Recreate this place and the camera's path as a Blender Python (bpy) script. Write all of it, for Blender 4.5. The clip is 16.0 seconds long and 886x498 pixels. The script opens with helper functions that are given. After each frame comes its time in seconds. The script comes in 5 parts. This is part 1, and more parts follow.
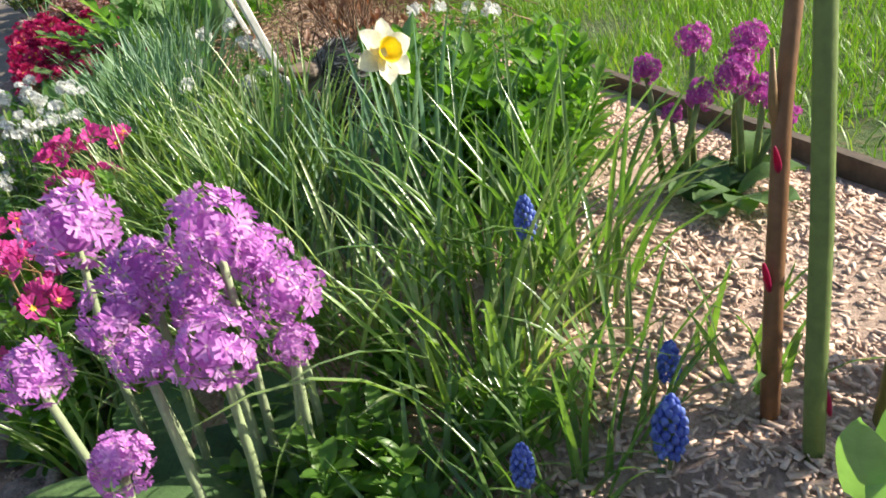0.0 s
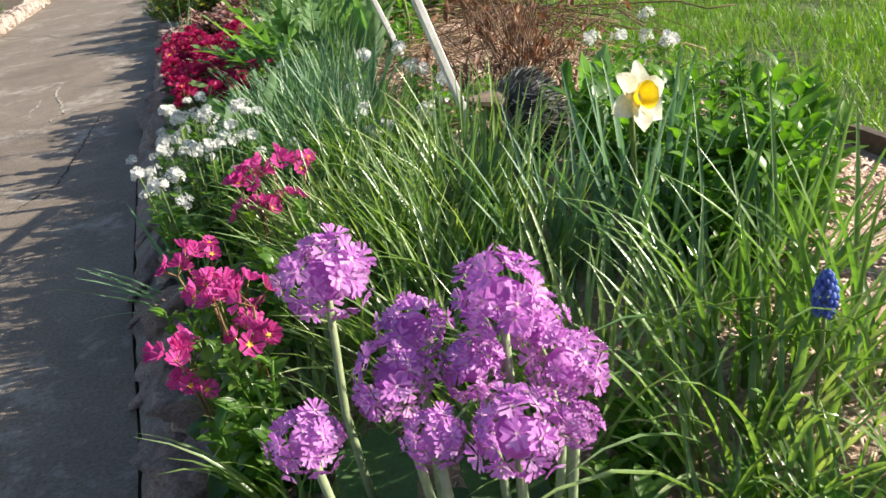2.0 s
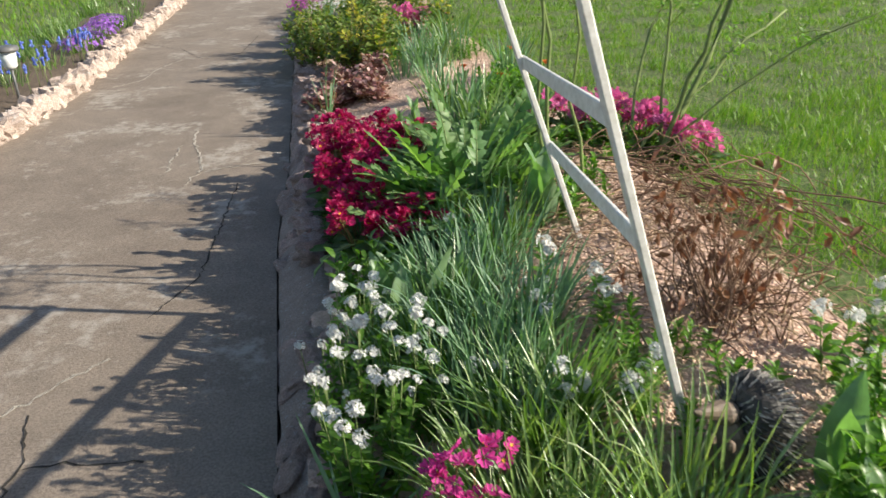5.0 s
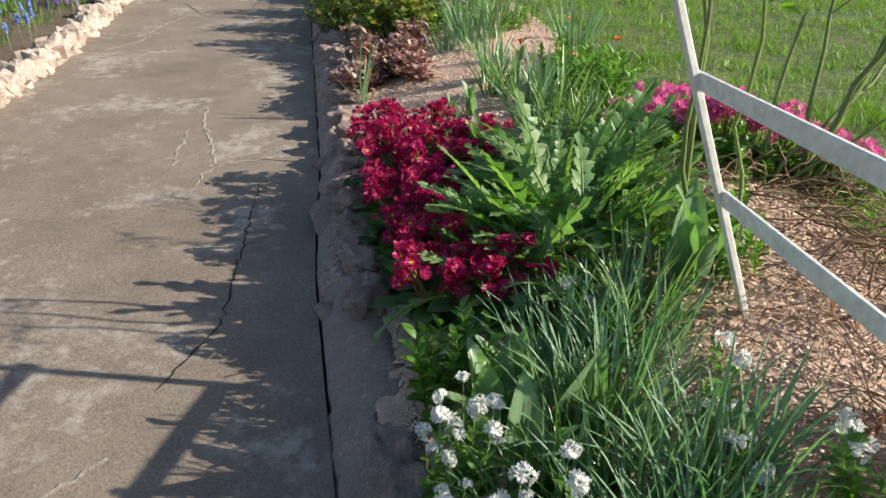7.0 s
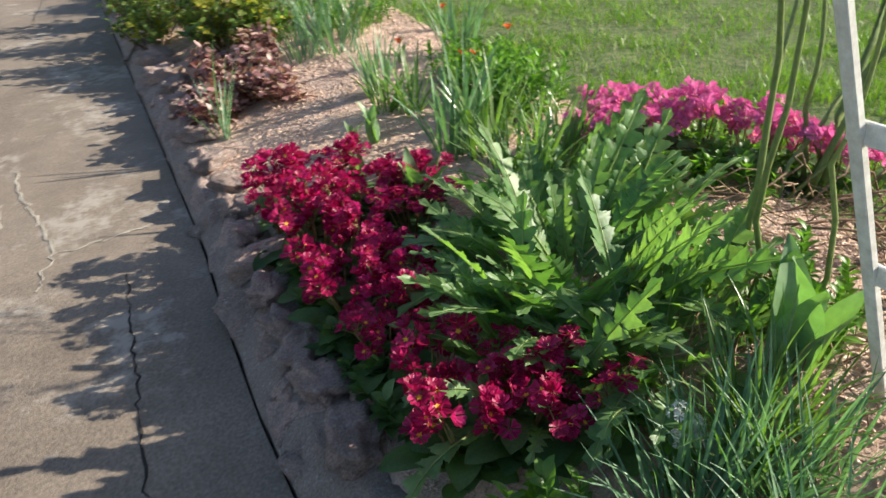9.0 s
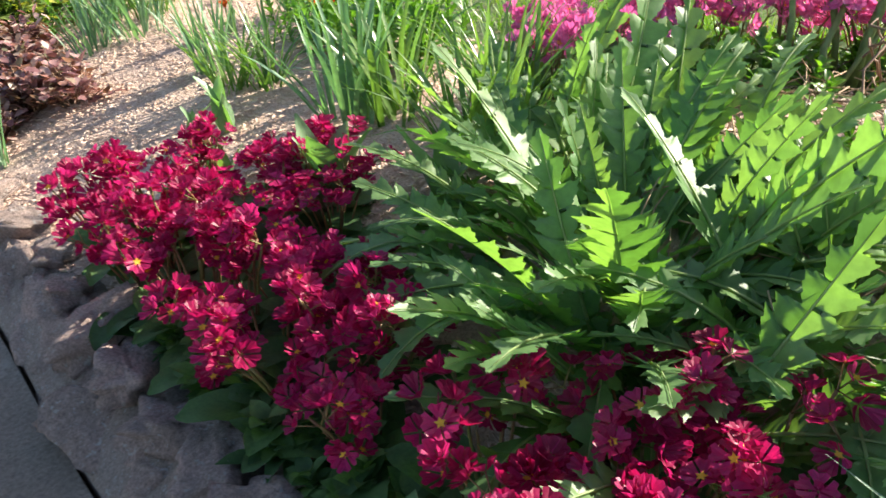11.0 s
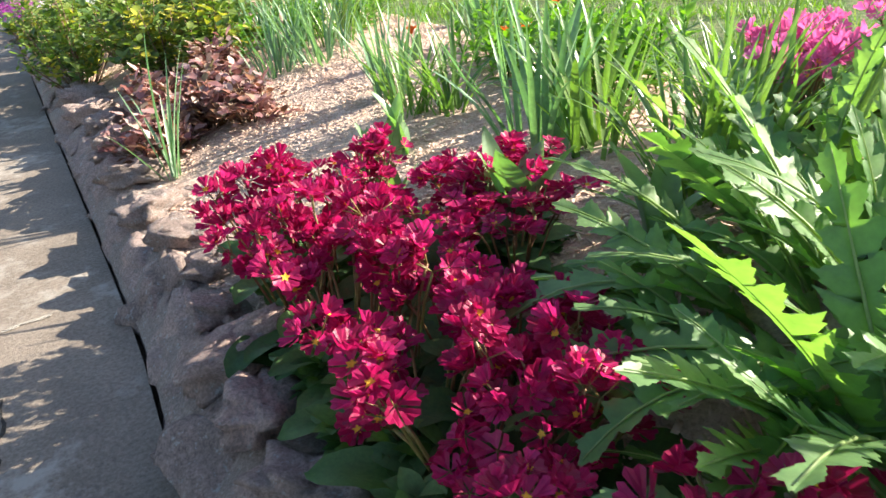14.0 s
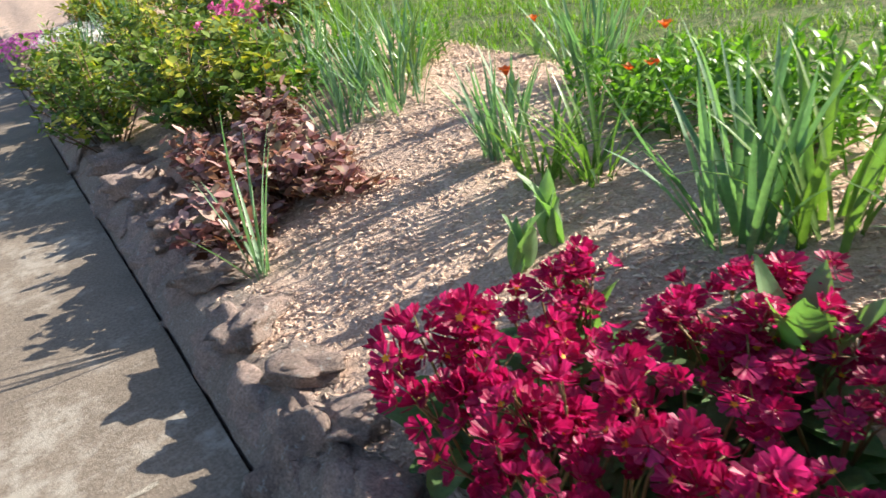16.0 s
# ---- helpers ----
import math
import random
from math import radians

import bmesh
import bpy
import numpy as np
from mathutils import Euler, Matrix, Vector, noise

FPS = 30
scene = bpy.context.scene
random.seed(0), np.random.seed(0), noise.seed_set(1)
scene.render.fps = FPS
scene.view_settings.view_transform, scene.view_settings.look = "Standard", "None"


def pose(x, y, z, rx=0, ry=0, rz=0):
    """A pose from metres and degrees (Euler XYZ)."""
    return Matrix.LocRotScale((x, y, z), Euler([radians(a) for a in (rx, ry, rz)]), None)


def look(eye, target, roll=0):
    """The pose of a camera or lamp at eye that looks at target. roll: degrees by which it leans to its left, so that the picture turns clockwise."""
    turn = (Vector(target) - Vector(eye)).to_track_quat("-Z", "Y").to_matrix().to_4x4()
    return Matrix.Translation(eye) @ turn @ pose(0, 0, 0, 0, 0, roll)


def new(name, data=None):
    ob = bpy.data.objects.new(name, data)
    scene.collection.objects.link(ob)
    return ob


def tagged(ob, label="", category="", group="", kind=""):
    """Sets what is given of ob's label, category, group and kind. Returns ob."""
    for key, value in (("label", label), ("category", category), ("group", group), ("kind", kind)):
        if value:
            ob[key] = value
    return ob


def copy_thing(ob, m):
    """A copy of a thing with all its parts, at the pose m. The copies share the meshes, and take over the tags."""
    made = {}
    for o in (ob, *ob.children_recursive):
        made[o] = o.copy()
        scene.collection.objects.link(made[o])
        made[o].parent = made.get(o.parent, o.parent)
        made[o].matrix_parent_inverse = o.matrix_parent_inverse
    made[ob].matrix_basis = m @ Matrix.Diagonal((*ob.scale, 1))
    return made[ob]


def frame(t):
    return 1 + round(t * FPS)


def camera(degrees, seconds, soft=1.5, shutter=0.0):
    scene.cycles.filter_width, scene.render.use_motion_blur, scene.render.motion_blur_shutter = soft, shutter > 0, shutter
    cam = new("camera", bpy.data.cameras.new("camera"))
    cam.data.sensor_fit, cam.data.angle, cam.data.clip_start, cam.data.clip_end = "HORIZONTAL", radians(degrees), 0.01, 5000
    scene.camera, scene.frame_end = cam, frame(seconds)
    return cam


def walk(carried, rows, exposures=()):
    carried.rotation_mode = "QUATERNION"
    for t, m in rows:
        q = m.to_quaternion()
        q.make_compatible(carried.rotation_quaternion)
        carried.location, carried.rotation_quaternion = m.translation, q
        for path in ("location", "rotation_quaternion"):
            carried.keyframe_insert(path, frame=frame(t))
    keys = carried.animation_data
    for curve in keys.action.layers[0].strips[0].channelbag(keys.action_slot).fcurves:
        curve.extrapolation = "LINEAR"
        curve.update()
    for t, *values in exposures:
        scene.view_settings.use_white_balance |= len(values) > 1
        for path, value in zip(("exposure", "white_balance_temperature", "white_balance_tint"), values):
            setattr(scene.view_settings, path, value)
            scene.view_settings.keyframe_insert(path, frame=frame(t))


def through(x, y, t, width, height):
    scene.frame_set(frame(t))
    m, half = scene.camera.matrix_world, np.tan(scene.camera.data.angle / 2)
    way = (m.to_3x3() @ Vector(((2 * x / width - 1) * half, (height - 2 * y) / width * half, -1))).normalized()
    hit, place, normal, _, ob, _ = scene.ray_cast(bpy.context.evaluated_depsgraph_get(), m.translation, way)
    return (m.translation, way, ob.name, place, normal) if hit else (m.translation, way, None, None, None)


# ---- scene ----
# camera and walk
cam = camera(60.0, 16.0, soft=1.5, shutter=0.25)
PATH = [
    (0, (0.033, 0.066, 1.050), (0.771, 1.931, 0.009), -8.0),
    (0.5, (0.090, 0.076, 1.010), (0.785, 1.896, -0.133), -8.6),
    (1, (0.045, 0.107, 1.019), (0.675, 1.961, -0.112), -8.6),
    (1.5, (-0.052, 0.195, 1.070), (0.522, 2.116, 0.027), -7.5),
    (2, (-0.145, 0.247, 1.101), (0.372, 2.218, 0.121), -8.0),
    (2.5, (-0.148, 0.260, 1.151), (0.282, 2.227, 0.124), -7.2),
    (3, (-0.128, 0.264, 1.268), (0.076, 2.266, 0.237), -7.8),
    (3.5, (-0.137, 0.252, 1.407), (-0.132, 2.253, 0.357), -7.5),
    (4, (-0.172, 0.308, 1.529), (0.018, 2.359, 0.599), -6.9),
    (4.5, (-0.229, 0.527, 1.590), (0.092, 2.515, 0.566), -2.7),
    (5, (-0.316, 0.741, 1.661), (-0.003, 2.765, 0.705), -2.0),
    (5.2, (-0.347, 0.826, 1.670), (-0.127, 2.843, 0.676), -1.8),
    (7.3, (-0.542, 1.765, 1.642), (-0.186, 3.717, 0.558), -0.4),
    (7.5, (-0.553, 1.822, 1.636), (-0.172, 3.774, 0.564), -0.5),
    (8, (-0.581, 2.062, 1.692), (-0.380, 4.041, 0.617), -0.2),
    (8.5, (-0.706, 2.266, 1.695), (-0.273, 4.173, 0.563), 2.9),
    (8.7, (-0.808, 2.396, 1.687), (-0.216, 4.251, 0.541), 0.7),
    (10.8, (-0.759, 3.415, 1.266), (0.473, 4.853, 0.033), -4.3),
    (11, (-0.714, 3.459, 1.192), (0.499, 4.944, -0.003), -6.3),
    (11.5, (-0.574, 3.467, 1.002), (0.660, 4.919, -0.212), -7.0),
    (12, (-0.503, 3.511, 0.876), (0.711, 5.065, -0.228), -7.3),
    (12.5, (-0.505, 3.535, 0.879), (0.671, 5.147, -0.180), -6.2),
    (13, (-0.541, 3.578, 0.918), (0.605, 5.214, -0.139), -5.6),
    (13.5, (-0.591, 3.669, 0.947), (0.450, 5.404, -0.060), -6.3),
    (14, (-0.629, 3.736, 0.988), (0.293, 5.546, -0.003), -6.6),
    (14.5, (-0.652, 3.895, 0.996), (0.386, 5.635, -0.005), -5.7),
    (15, (-0.692, 4.112, 0.997), (0.427, 5.813, 0.016), -6.1),
    (15.5, (-0.747, 4.231, 1.057), (0.316, 5.978, 0.094), -7.6),
    (16, (-0.729, 4.376, 1.145), (0.197, 6.164, 0.119), -10.7),
]
EXPOSURES = [(0, 1.0), (2.5, 0.9), (5, 0.82), (7.5, 0.82), (8.7, 0.98), (10.8, 1.42), (11.5, 1.78), (12.5, 2.2), (13.3, 2.0), (14, 1.75), (15, 1.55), (16, 1.25)]
walk(cam, [(t, look(eye, target, roll)) for t, eye, target, roll in PATH], EXPOSURES)

# light: low clear sun from the right of the path, blue sky
SUN_AZ, SUN_EL = math.atan2(-0.287, 0.96), radians(27.0)
to_sun = Vector((math.cos(SUN_EL) * math.cos(SUN_AZ), math.cos(SUN_EL) * math.sin(SUN_AZ), math.sin(SUN_EL)))
world = bpy.data.worlds.new("sky")
scene.world = world
world.use_nodes = True
wn = world.node_tree.nodes
sky = wn.new("ShaderNodeTexSky")
sky.sky_type, sky.sun_disc = "NISHITA", False
sky.sun_elevation, sky.sun_rotation = SUN_EL, math.pi / 2 - SUN_AZ
world.node_tree.links.new(sky.outputs[0], wn["Background"].inputs[0])
wn["Background"].inputs[1].default_value = 0.085
sun = new("sun", bpy.data.lights.new("sun", "SUN"))
sun.data.energy, sun.data.angle, sun.data.color = 5.0, radians(0.5), (1.0, 0.92, 0.78)
sun.matrix_world = look(Vector((0, 0, 20)) + to_sun, (0, 0, 20))


# ---- materials ----
def nodes_of(name):
    m = bpy.data.materials.new(name)
    m.use_nodes = True
    nt = m.node_tree
    return m, nt, nt.nodes["Principled BSDF"]


def add(nt, kind, **inputs):
    n = nt.nodes.new(kind)
    for k, v in inputs.items():
        key = k.replace("_", " ")
        if isinstance(v, bpy.types.NodeSocket):
            nt.links.new(v, n.inputs[key])
        else:
            n.inputs[key].default_value = v
    return n


def ramp(nt, fac, stops):
    r = nt.nodes.new("ShaderNodeValToRGB")
    e = r.color_ramp.elements
    while len(e) < len(stops):
        e.new(0.5)
    for el, (p, c) in zip(e, stops):
        el.position, el.color = p, (*c, 1)
    nt.links.new(fac, r.inputs[0])
    return r.outputs[0]


def mix(nt, fac, a, b, mode="MIX"):
    n = nt.nodes.new("ShaderNodeMix")
    n.data_type, n.blend_type = "RGBA", mode
    for sock, v in ((n.inputs[0], fac), (n.inputs[6], a), (n.inputs[7], b)):
        if isinstance(v, bpy.types.NodeSocket):
            nt.links.new(v, sock)
        elif isinstance(v, tuple):
            sock.default_value = (*v, 1)
        else:
            sock.default_value = v
    return n.outputs[2]


def coords(nt):
    return nt.nodes.new("ShaderNodeTexCoord").outputs["Object"]


def where(nt):
    return nt.nodes.new("ShaderNodeNewGeometry").outputs["Position"]


def noise_tex(nt, vec, scale, detail=4.0, rough=0.6):
    n = add(nt, "ShaderNodeTexNoise", Vector=vec, Scale=scale, Detail=detail, Roughness=rough)
    return n.outputs[0]


def bump(nt, height, strength, distance):
    return add(nt, "ShaderNodeBump", Height=height, Strength=strength, Distance=distance).outputs[0]


def leaf_mat(name, cols, through=0.45, glow=None, rough=0.42, grain=60.0, spec=0.4):
    """Leaf or petal: colour varies by leaf and by patch; light passes through the blade."""
    m, nt, b = nodes_of(name)
    info = nt.nodes.new("ShaderNodeObjectInfo").outputs["Random"]
    isle = nt.nodes.new("ShaderNodeNewGeometry").outputs["Random Per Island"]
    tot = add(nt, "ShaderNodeMath", Value=info)
    tot.operation = "ADD"
    nt.links.new(isle, tot.inputs[1])
    frac = nt.nodes.new("ShaderNodeMath")
    frac.operation = "FRACT"
    nt.links.new(tot.outputs[0], frac.inputs[0])
    base = ramp(nt, frac.outputs[0], [(i / (len(cols) - 1), c) for i, c in enumerate(cols)])
    fine = noise_tex(nt, where(nt), grain, 3.0)
    base = mix(nt, 0.55, base, ramp(nt, fine, [(0.3, (0.62, 0.62, 0.62)), (0.7, (1.25, 1.25, 1.2))]), "MULTIPLY")
    nt.links.new(base, b.inputs["Base Color"])
    b.inputs["Roughness"].default_value = rough
    b.inputs["Specular IOR Level"].default_value = spec
    nt.links.new(bump(nt, noise_tex(nt, where(nt), grain * 2.2, 2.0), 0.35, 0.002), b.inputs["Normal"])
    tr = nt.nodes.new("ShaderNodeBsdfTranslucent")
    g = glow or (1.5, 1.9, 0.5)
    nt.links.new(mix(nt, 1.0, base, g, "MULTIPLY"), tr.inputs[0])
    mx = add(nt, "ShaderNodeMixShader", Fac=through)
    nt.links.new(b.outputs[0], mx.inputs[1])
    nt.links.new(tr.outputs[0], mx.inputs[2])
    nt.links.new(mx.outputs[0], nt.nodes["Material Output"].inputs[0])
    return m


def rock_mat(name, stops, scale=9.0, depth=0.012):
    m, nt, b = nodes_of(name)
    p = where(nt)
    rnd = nt.nodes.new("ShaderNodeObjectInfo").outputs["Random"]
    big = noise_tex(nt, p, scale, 6.0, 0.65)
    tone = mix(nt, 0.5, ramp(nt, big, stops), ramp(nt, rnd, [(0, stops[0][1]), (1, stops[-1][1])]))
    fine = noise_tex(nt, p, scale * 10, 7.0, 0.8)
    col = mix(nt, 0.85, tone, ramp(nt, fine, [(0.36, (0.38, 0.38, 0.4)), (0.64, (1.45, 1.42, 1.4))]), "MULTIPLY")
    lich = noise_tex(nt, p, scale * 3.5, 6.0, 0.75)
    col = mix(nt, ramp(nt, lich, [(0.58, (0, 0, 0)), (0.64, (0.85, 0.85, 0.85))]), col, (0.52, 0.51, 0.49))
    nt.links.new(col, b.inputs["Base Color"])
    b.inputs["Roughness"].default_value = 0.9
    both = mix(nt, 0.5, big, fine)
    nt.links.new(bump(nt, both, 0.9, depth), b.inputs["Normal"])
    return m


def concrete_mat():
    m, nt, b = nodes_of("old_concrete")
    p = where(nt)
    big = noise_tex(nt, p, 0.9, 5.0, 0.6)
    mid = noise_tex(nt, p, 5.0, 6.0, 0.7)
    fine = noise_tex(nt, p, 90.0, 5.0, 0.75)
    col = ramp(nt, big, [(0.3, (0.172, 0.137, 0.107)), (0.55, (0.232, 0.188, 0.148)), (0.75, (0.205, 0.168, 0.136))])
    col = mix(nt, 0.55, col, ramp(nt, mid, [(0.3, (0.68, 0.67, 0.66)), (0.7, (1.2, 1.2, 1.2))]), "MULTIPLY")
    col = mix(nt, 0.8, col, ramp(nt, fine, [(0.32, (0.5, 0.5, 0.5)), (0.62, (1.3, 1.3, 1.3))]), "MULTIPLY")
    pale = noise_tex(nt, p, 11.0, 7.0, 0.72)
    wear = noise_tex(nt, p, 1.6, 2.0, 0.5)
    mask = add(nt, "ShaderNodeMath", Value=pale)
    mask.operation = "MULTIPLY"
    nt.links.new(wear, mask.inputs[1])
    col = mix(nt, ramp(nt, mask.outputs[0], [(0.28, (0, 0, 0)), (0.38, (0.85, 0.85, 0.85))]), col, (0.38, 0.34, 0.29))
    nt.links.new(col, b.inputs["Base Color"])
    b.inputs["Roughness"].default_value = 0.88
    nt.links.new(bump(nt, mix(nt, 0.5, mid, fine), 0.8, 0.008), b.inputs["Normal"])
    return m


def soil_mat(name, stops, scale=30.0, depth=0.02):
    m, nt, b = nodes_of(name)
    p = where(nt)
    a = noise_tex(nt, p, scale, 8.0, 0.75)
    c = noise_tex(nt, p, scale * 0.12, 3.0)
    col = mix(nt, 0.6, ramp(nt, a, stops), ramp(nt, c, [(0.3, (0.6, 0.6, 0.6)), (0.7, (1.3, 1.3, 1.3))]), "MULTIPLY")
    nt.links.new(col, b.inputs["Base Color"])
    b.inputs["Roughness"].default_value = 0.95
    nt.links.new(bump(nt, a, 1.0, depth), b.inputs["Normal"])
    return m


def island_mat(name, stops, rough=0.85, grain=120.0):
    m, nt, b = nodes_of(name)
    isle = nt.nodes.new("ShaderNodeNewGeometry").outputs["Random Per Island"]
    fine = noise_tex(nt, where(nt), grain, 4.0)
    col = mix(nt, 0.6, ramp(nt, isle, stops), ramp(nt, fine, [(0.3, (0.6, 0.6, 0.6)), (0.7, (1.25, 1.25, 1.25))]), "MULTIPLY")
    nt.links.new(col, b.inputs["Base Color"])
    b.inputs["Roughness"].default_value = rough
    nt.links.new(bump(nt, fine, 0.4, 0.003), b.inputs["Normal"])
    return m


def plain_mat(name, dark, light, rough=0.6, scale=40.0, depth=0.003, metal=0.0):
    m, nt, b = nodes_of(name)
    f = noise_tex(nt, coords(nt), scale, 6.0, 0.7)
    nt.links.new(ramp(nt, f, [(0.3, dark), (0.65, light)]), b.inputs["Base Color"])
    b.inputs["Roughness"].default_value, b.inputs["Metallic"].default_value = rough, metal
    nt.links.new(bump(nt, f, 0.4, depth), b.inputs["Normal"])
    return m


CONCRETE = concrete_mat()
CRACK = soil_mat("crack_dirt", [(0.3, (0.02, 0.017, 0.014)), (0.7, (0.05, 0.042, 0.034))])
PALE_CRACK = soil_mat("pale_mortar", [(0.3, (0.33, 0.29, 0.24)), (0.7, (0.5, 0.45, 0.38))])
SOIL = soil_mat("bed_soil", [(0.34, (0.34, 0.225, 0.165)), (0.48, (0.56, 0.395, 0.305)), (0.64, (0.72, 0.54, 0.43))], 110.0, 0.007)
TURF = soil_mat("turf", [(0.34, (0.025, 0.05, 0.012)), (0.5, (0.085, 0.14, 0.03)), (0.66, (0.22, 0.18, 0.10))], 28.0)
CHIPS = island_mat("wood_chips", [(0, (0.46, 0.30, 0.22)), (0.2, (0.62, 0.43, 0.33)), (0.55, (0.70, 0.50, 0.39)), (0.9, (0.77, 0.58, 0.465)), (1, (0.48, 0.32, 0.235))])
STRAW = island_mat("dry_stems", [(0, (0.16, 0.10, 0.06)), (0.4, (0.30, 0.20, 0.12)), (0.75, (0.45, 0.33, 0.2)), (1, (0.24, 0.13, 0.08))])
BARK = island_mat("brown_twigs", [(0, (0.10, 0.055, 0.035)), (0.5, (0.19, 0.11, 0.07)), (1, (0.30, 0.19, 0.12))])
DEADLEAF = leaf_mat("dead_leaf", [(0.16, 0.07, 0.04), (0.26, 0.13, 0.07), (0.2, 0.1, 0.07)], 0.25, (1.3, 1.0, 0.7))
KERBSTONE = rock_mat("kerb_stone", [(0.32, (0.24, 0.19, 0.17)), (0.48, (0.43, 0.335, 0.295)), (0.66, (0.62, 0.45, 0.39))], 13.0, 0.04)
PINKROCK = rock_mat("pale_rock", [(0.3, (0.30, 0.24, 0.20)), (0.5, (0.45, 0.37, 0.31)), (0.7, (0.54, 0.43, 0.37))], 6.0)
EARTH = soil_mat("dark_earth", [(0.3, (0.06, 0.042, 0.03)), (0.5, (0.11, 0.08, 0.055)), (0.7, (0.19, 0.14, 0.10))], 50.0, 0.01)
MORTAR = rock_mat("kerb_mortar", [(0.3, (0.27, 0.215, 0.185)), (0.7, (0.45, 0.365, 0.31))], 16.0, 0.025)
GRASS = leaf_mat("grass_blade", [(0.10, 0.22, 0.02), (0.17, 0.32, 0.03), (0.13, 0.27, 0.025), (0.28, 0.33, 0.08)], 0.4, (1.3, 1.5, 0.4), 0.42)
STRAP = leaf_mat("strap_leaf", [(0.085, 0.165, 0.055), (0.125, 0.215, 0.065), (0.17, 0.26, 0.095)], 0.36, (1.6, 1.9, 0.5), 0.26, 50, 0.7)
FINEGRASS = leaf_mat("grass_blade", [(0.14, 0.23, 0.065), (0.24, 0.35, 0.11), (0.20, 0.31, 0.14), (0.44, 0.50, 0.26)], 0.38, (1.5, 1.7, 0.45), 0.30, 60, 0.8)
BLUELEAF = leaf_mat("blue_green_leaf", [(0.123, 0.217, 0.145), (0.174, 0.290, 0.174), (0.217, 0.334, 0.203)], 0.3, (1.2, 1.6, 0.6), 0.4)
TULIPLEAF = leaf_mat("tulip_leaf", [(0.16, 0.265, 0.145), (0.23, 0.335, 0.195), (0.19, 0.305, 0.165)], 0.35, (1.2, 1.6, 0.4), 0.4, 25)
POPPYLEAF = leaf_mat("poppy_leaf", [(0.11, 0.22, 0.085), (0.155, 0.275, 0.105), (0.21, 0.32, 0.14)], 0.44, (1.5, 1.78, 0.45), 0.44, 45, 0.45)
RIB = leaf_mat("pale_midrib", [(0.30, 0.40, 0.16), (0.36, 0.45, 0.2)], 0.4, (1.2, 1.3, 0.5))
PRIMLEAF = leaf_mat("crinkled_leaf", [(0.055, 0.115, 0.045), (0.09, 0.17, 0.06), (0.14, 0.23, 0.09)], 0.3, (1.4, 1.9, 0.4), 0.58, 130, 0.3)
SHOOTLEAF = leaf_mat("lance_leaf", [(0.070, 0.155, 0.030), (0.115, 0.235, 0.040), (0.185, 0.335, 0.06)], 0.45, (1.5, 1.8, 0.4), 0.35)
SHRUBLEAF = leaf_mat("shrub_leaf", [(0.05, 0.105, 0.03), (0.125, 0.20, 0.055), (0.27, 0.33, 0.09), (0.117, 0.195, 0.039)], 0.4, (1.3, 1.5, 0.4))
GOLDLEAF = leaf_mat("golden_leaf", [(0.38, 0.38, 0.05), (0.52, 0.48, 0.07), (0.25, 0.30, 0.05)], 0.4, (1.2, 1.2, 0.5))
HEUCHLEAF = leaf_mat("bronze_leaf", [(0.17, 0.075, 0.08), (0.34, 0.18, 0.18), (0.60, 0.42, 0.39), (0.15, 0.14, 0.07)], 0.3, (1.4, 0.95, 0.8), 0.4)
STEMGREEN = leaf_mat("green_stem", [(0.16, 0.22, 0.07), (0.22, 0.28, 0.10)], 0.15, (1.2, 1.3, 0.5), 0.5)
PALESTEM = leaf_mat("mealy_stem", [(0.27, 0.33, 0.17), (0.36, 0.42, 0.25)], 0.1, (1, 1, 1), 0.7)
REDSTEM = leaf_mat("reddish_stem", [(0.20, 0.10, 0.05), (0.26, 0.16, 0.07), (0.18, 0.19, 0.05)], 0.1, (1.2, 1, 0.6), 0.45)
LILAC = leaf_mat("lilac_petal", [(0.56, 0.20, 0.60), (0.68, 0.31, 0.70), (0.80, 0.48, 0.82)], 0.38, (1.1, 0.85, 1.1), 0.55, 60, 0.25)
LILACEYE = leaf_mat("pale_lilac_eye", [(0.8, 0.55, 0.75), (0.78, 0.62, 0.5)], 0.3, (1, 1, 0.9), 0.6)
PURPLE = leaf_mat("purple_petal", [(0.42, 0.08, 0.36), (0.52, 0.12, 0.45)], 0.35, (1.2, 0.8, 1.1), 0.55, 150, 0.2)
PINK = leaf_mat("pink_petal", [(0.58, 0.05, 0.28), (0.74, 0.12, 0.44)], 0.4, (1.2, 0.8, 1.0), 0.5, 150, 0.2)
ROSYPINK = leaf_mat("rosy_petal", [(0.62, 0.14, 0.36), (0.75, 0.24, 0.48), (0.70, 0.18, 0.42)], 0.4, (1.2, 0.8, 1.0), 0.55, 150, 0.2)
CRIMSON = leaf_mat("crimson_petal", [(0.25, 0.006, 0.05), (0.37, 0.011, 0.09), (0.50, 0.03, 0.16)], 0.42, (1.6, 0.95, 1.4), 0.42, 90, 0.35)
YELLOW = leaf_mat("yellow_eye", [(0.80, 0.42, 0.03), (0.85, 0.5, 0.05)], 0.3, (1.1, 1, 0.5), 0.5)
WHITE = leaf_mat("white_petal", [(0.74, 0.74, 0.72), (0.82, 0.82, 0.80)], 0.35, (1, 1, 1), 0.6, 150, 0.2)
CREAM = leaf_mat("cream_petal", [(0.80, 0.77, 0.60), (0.84, 0.81, 0.66)], 0.4, (1, 1, 0.85), 0.5, 120, 0.3)
CUP = leaf_mat("yellow_cup", [(0.85, 0.62, 0.03), (0.88, 0.68, 0.05)], 0.35, (1.1, 1.05, 0.4), 0.5)
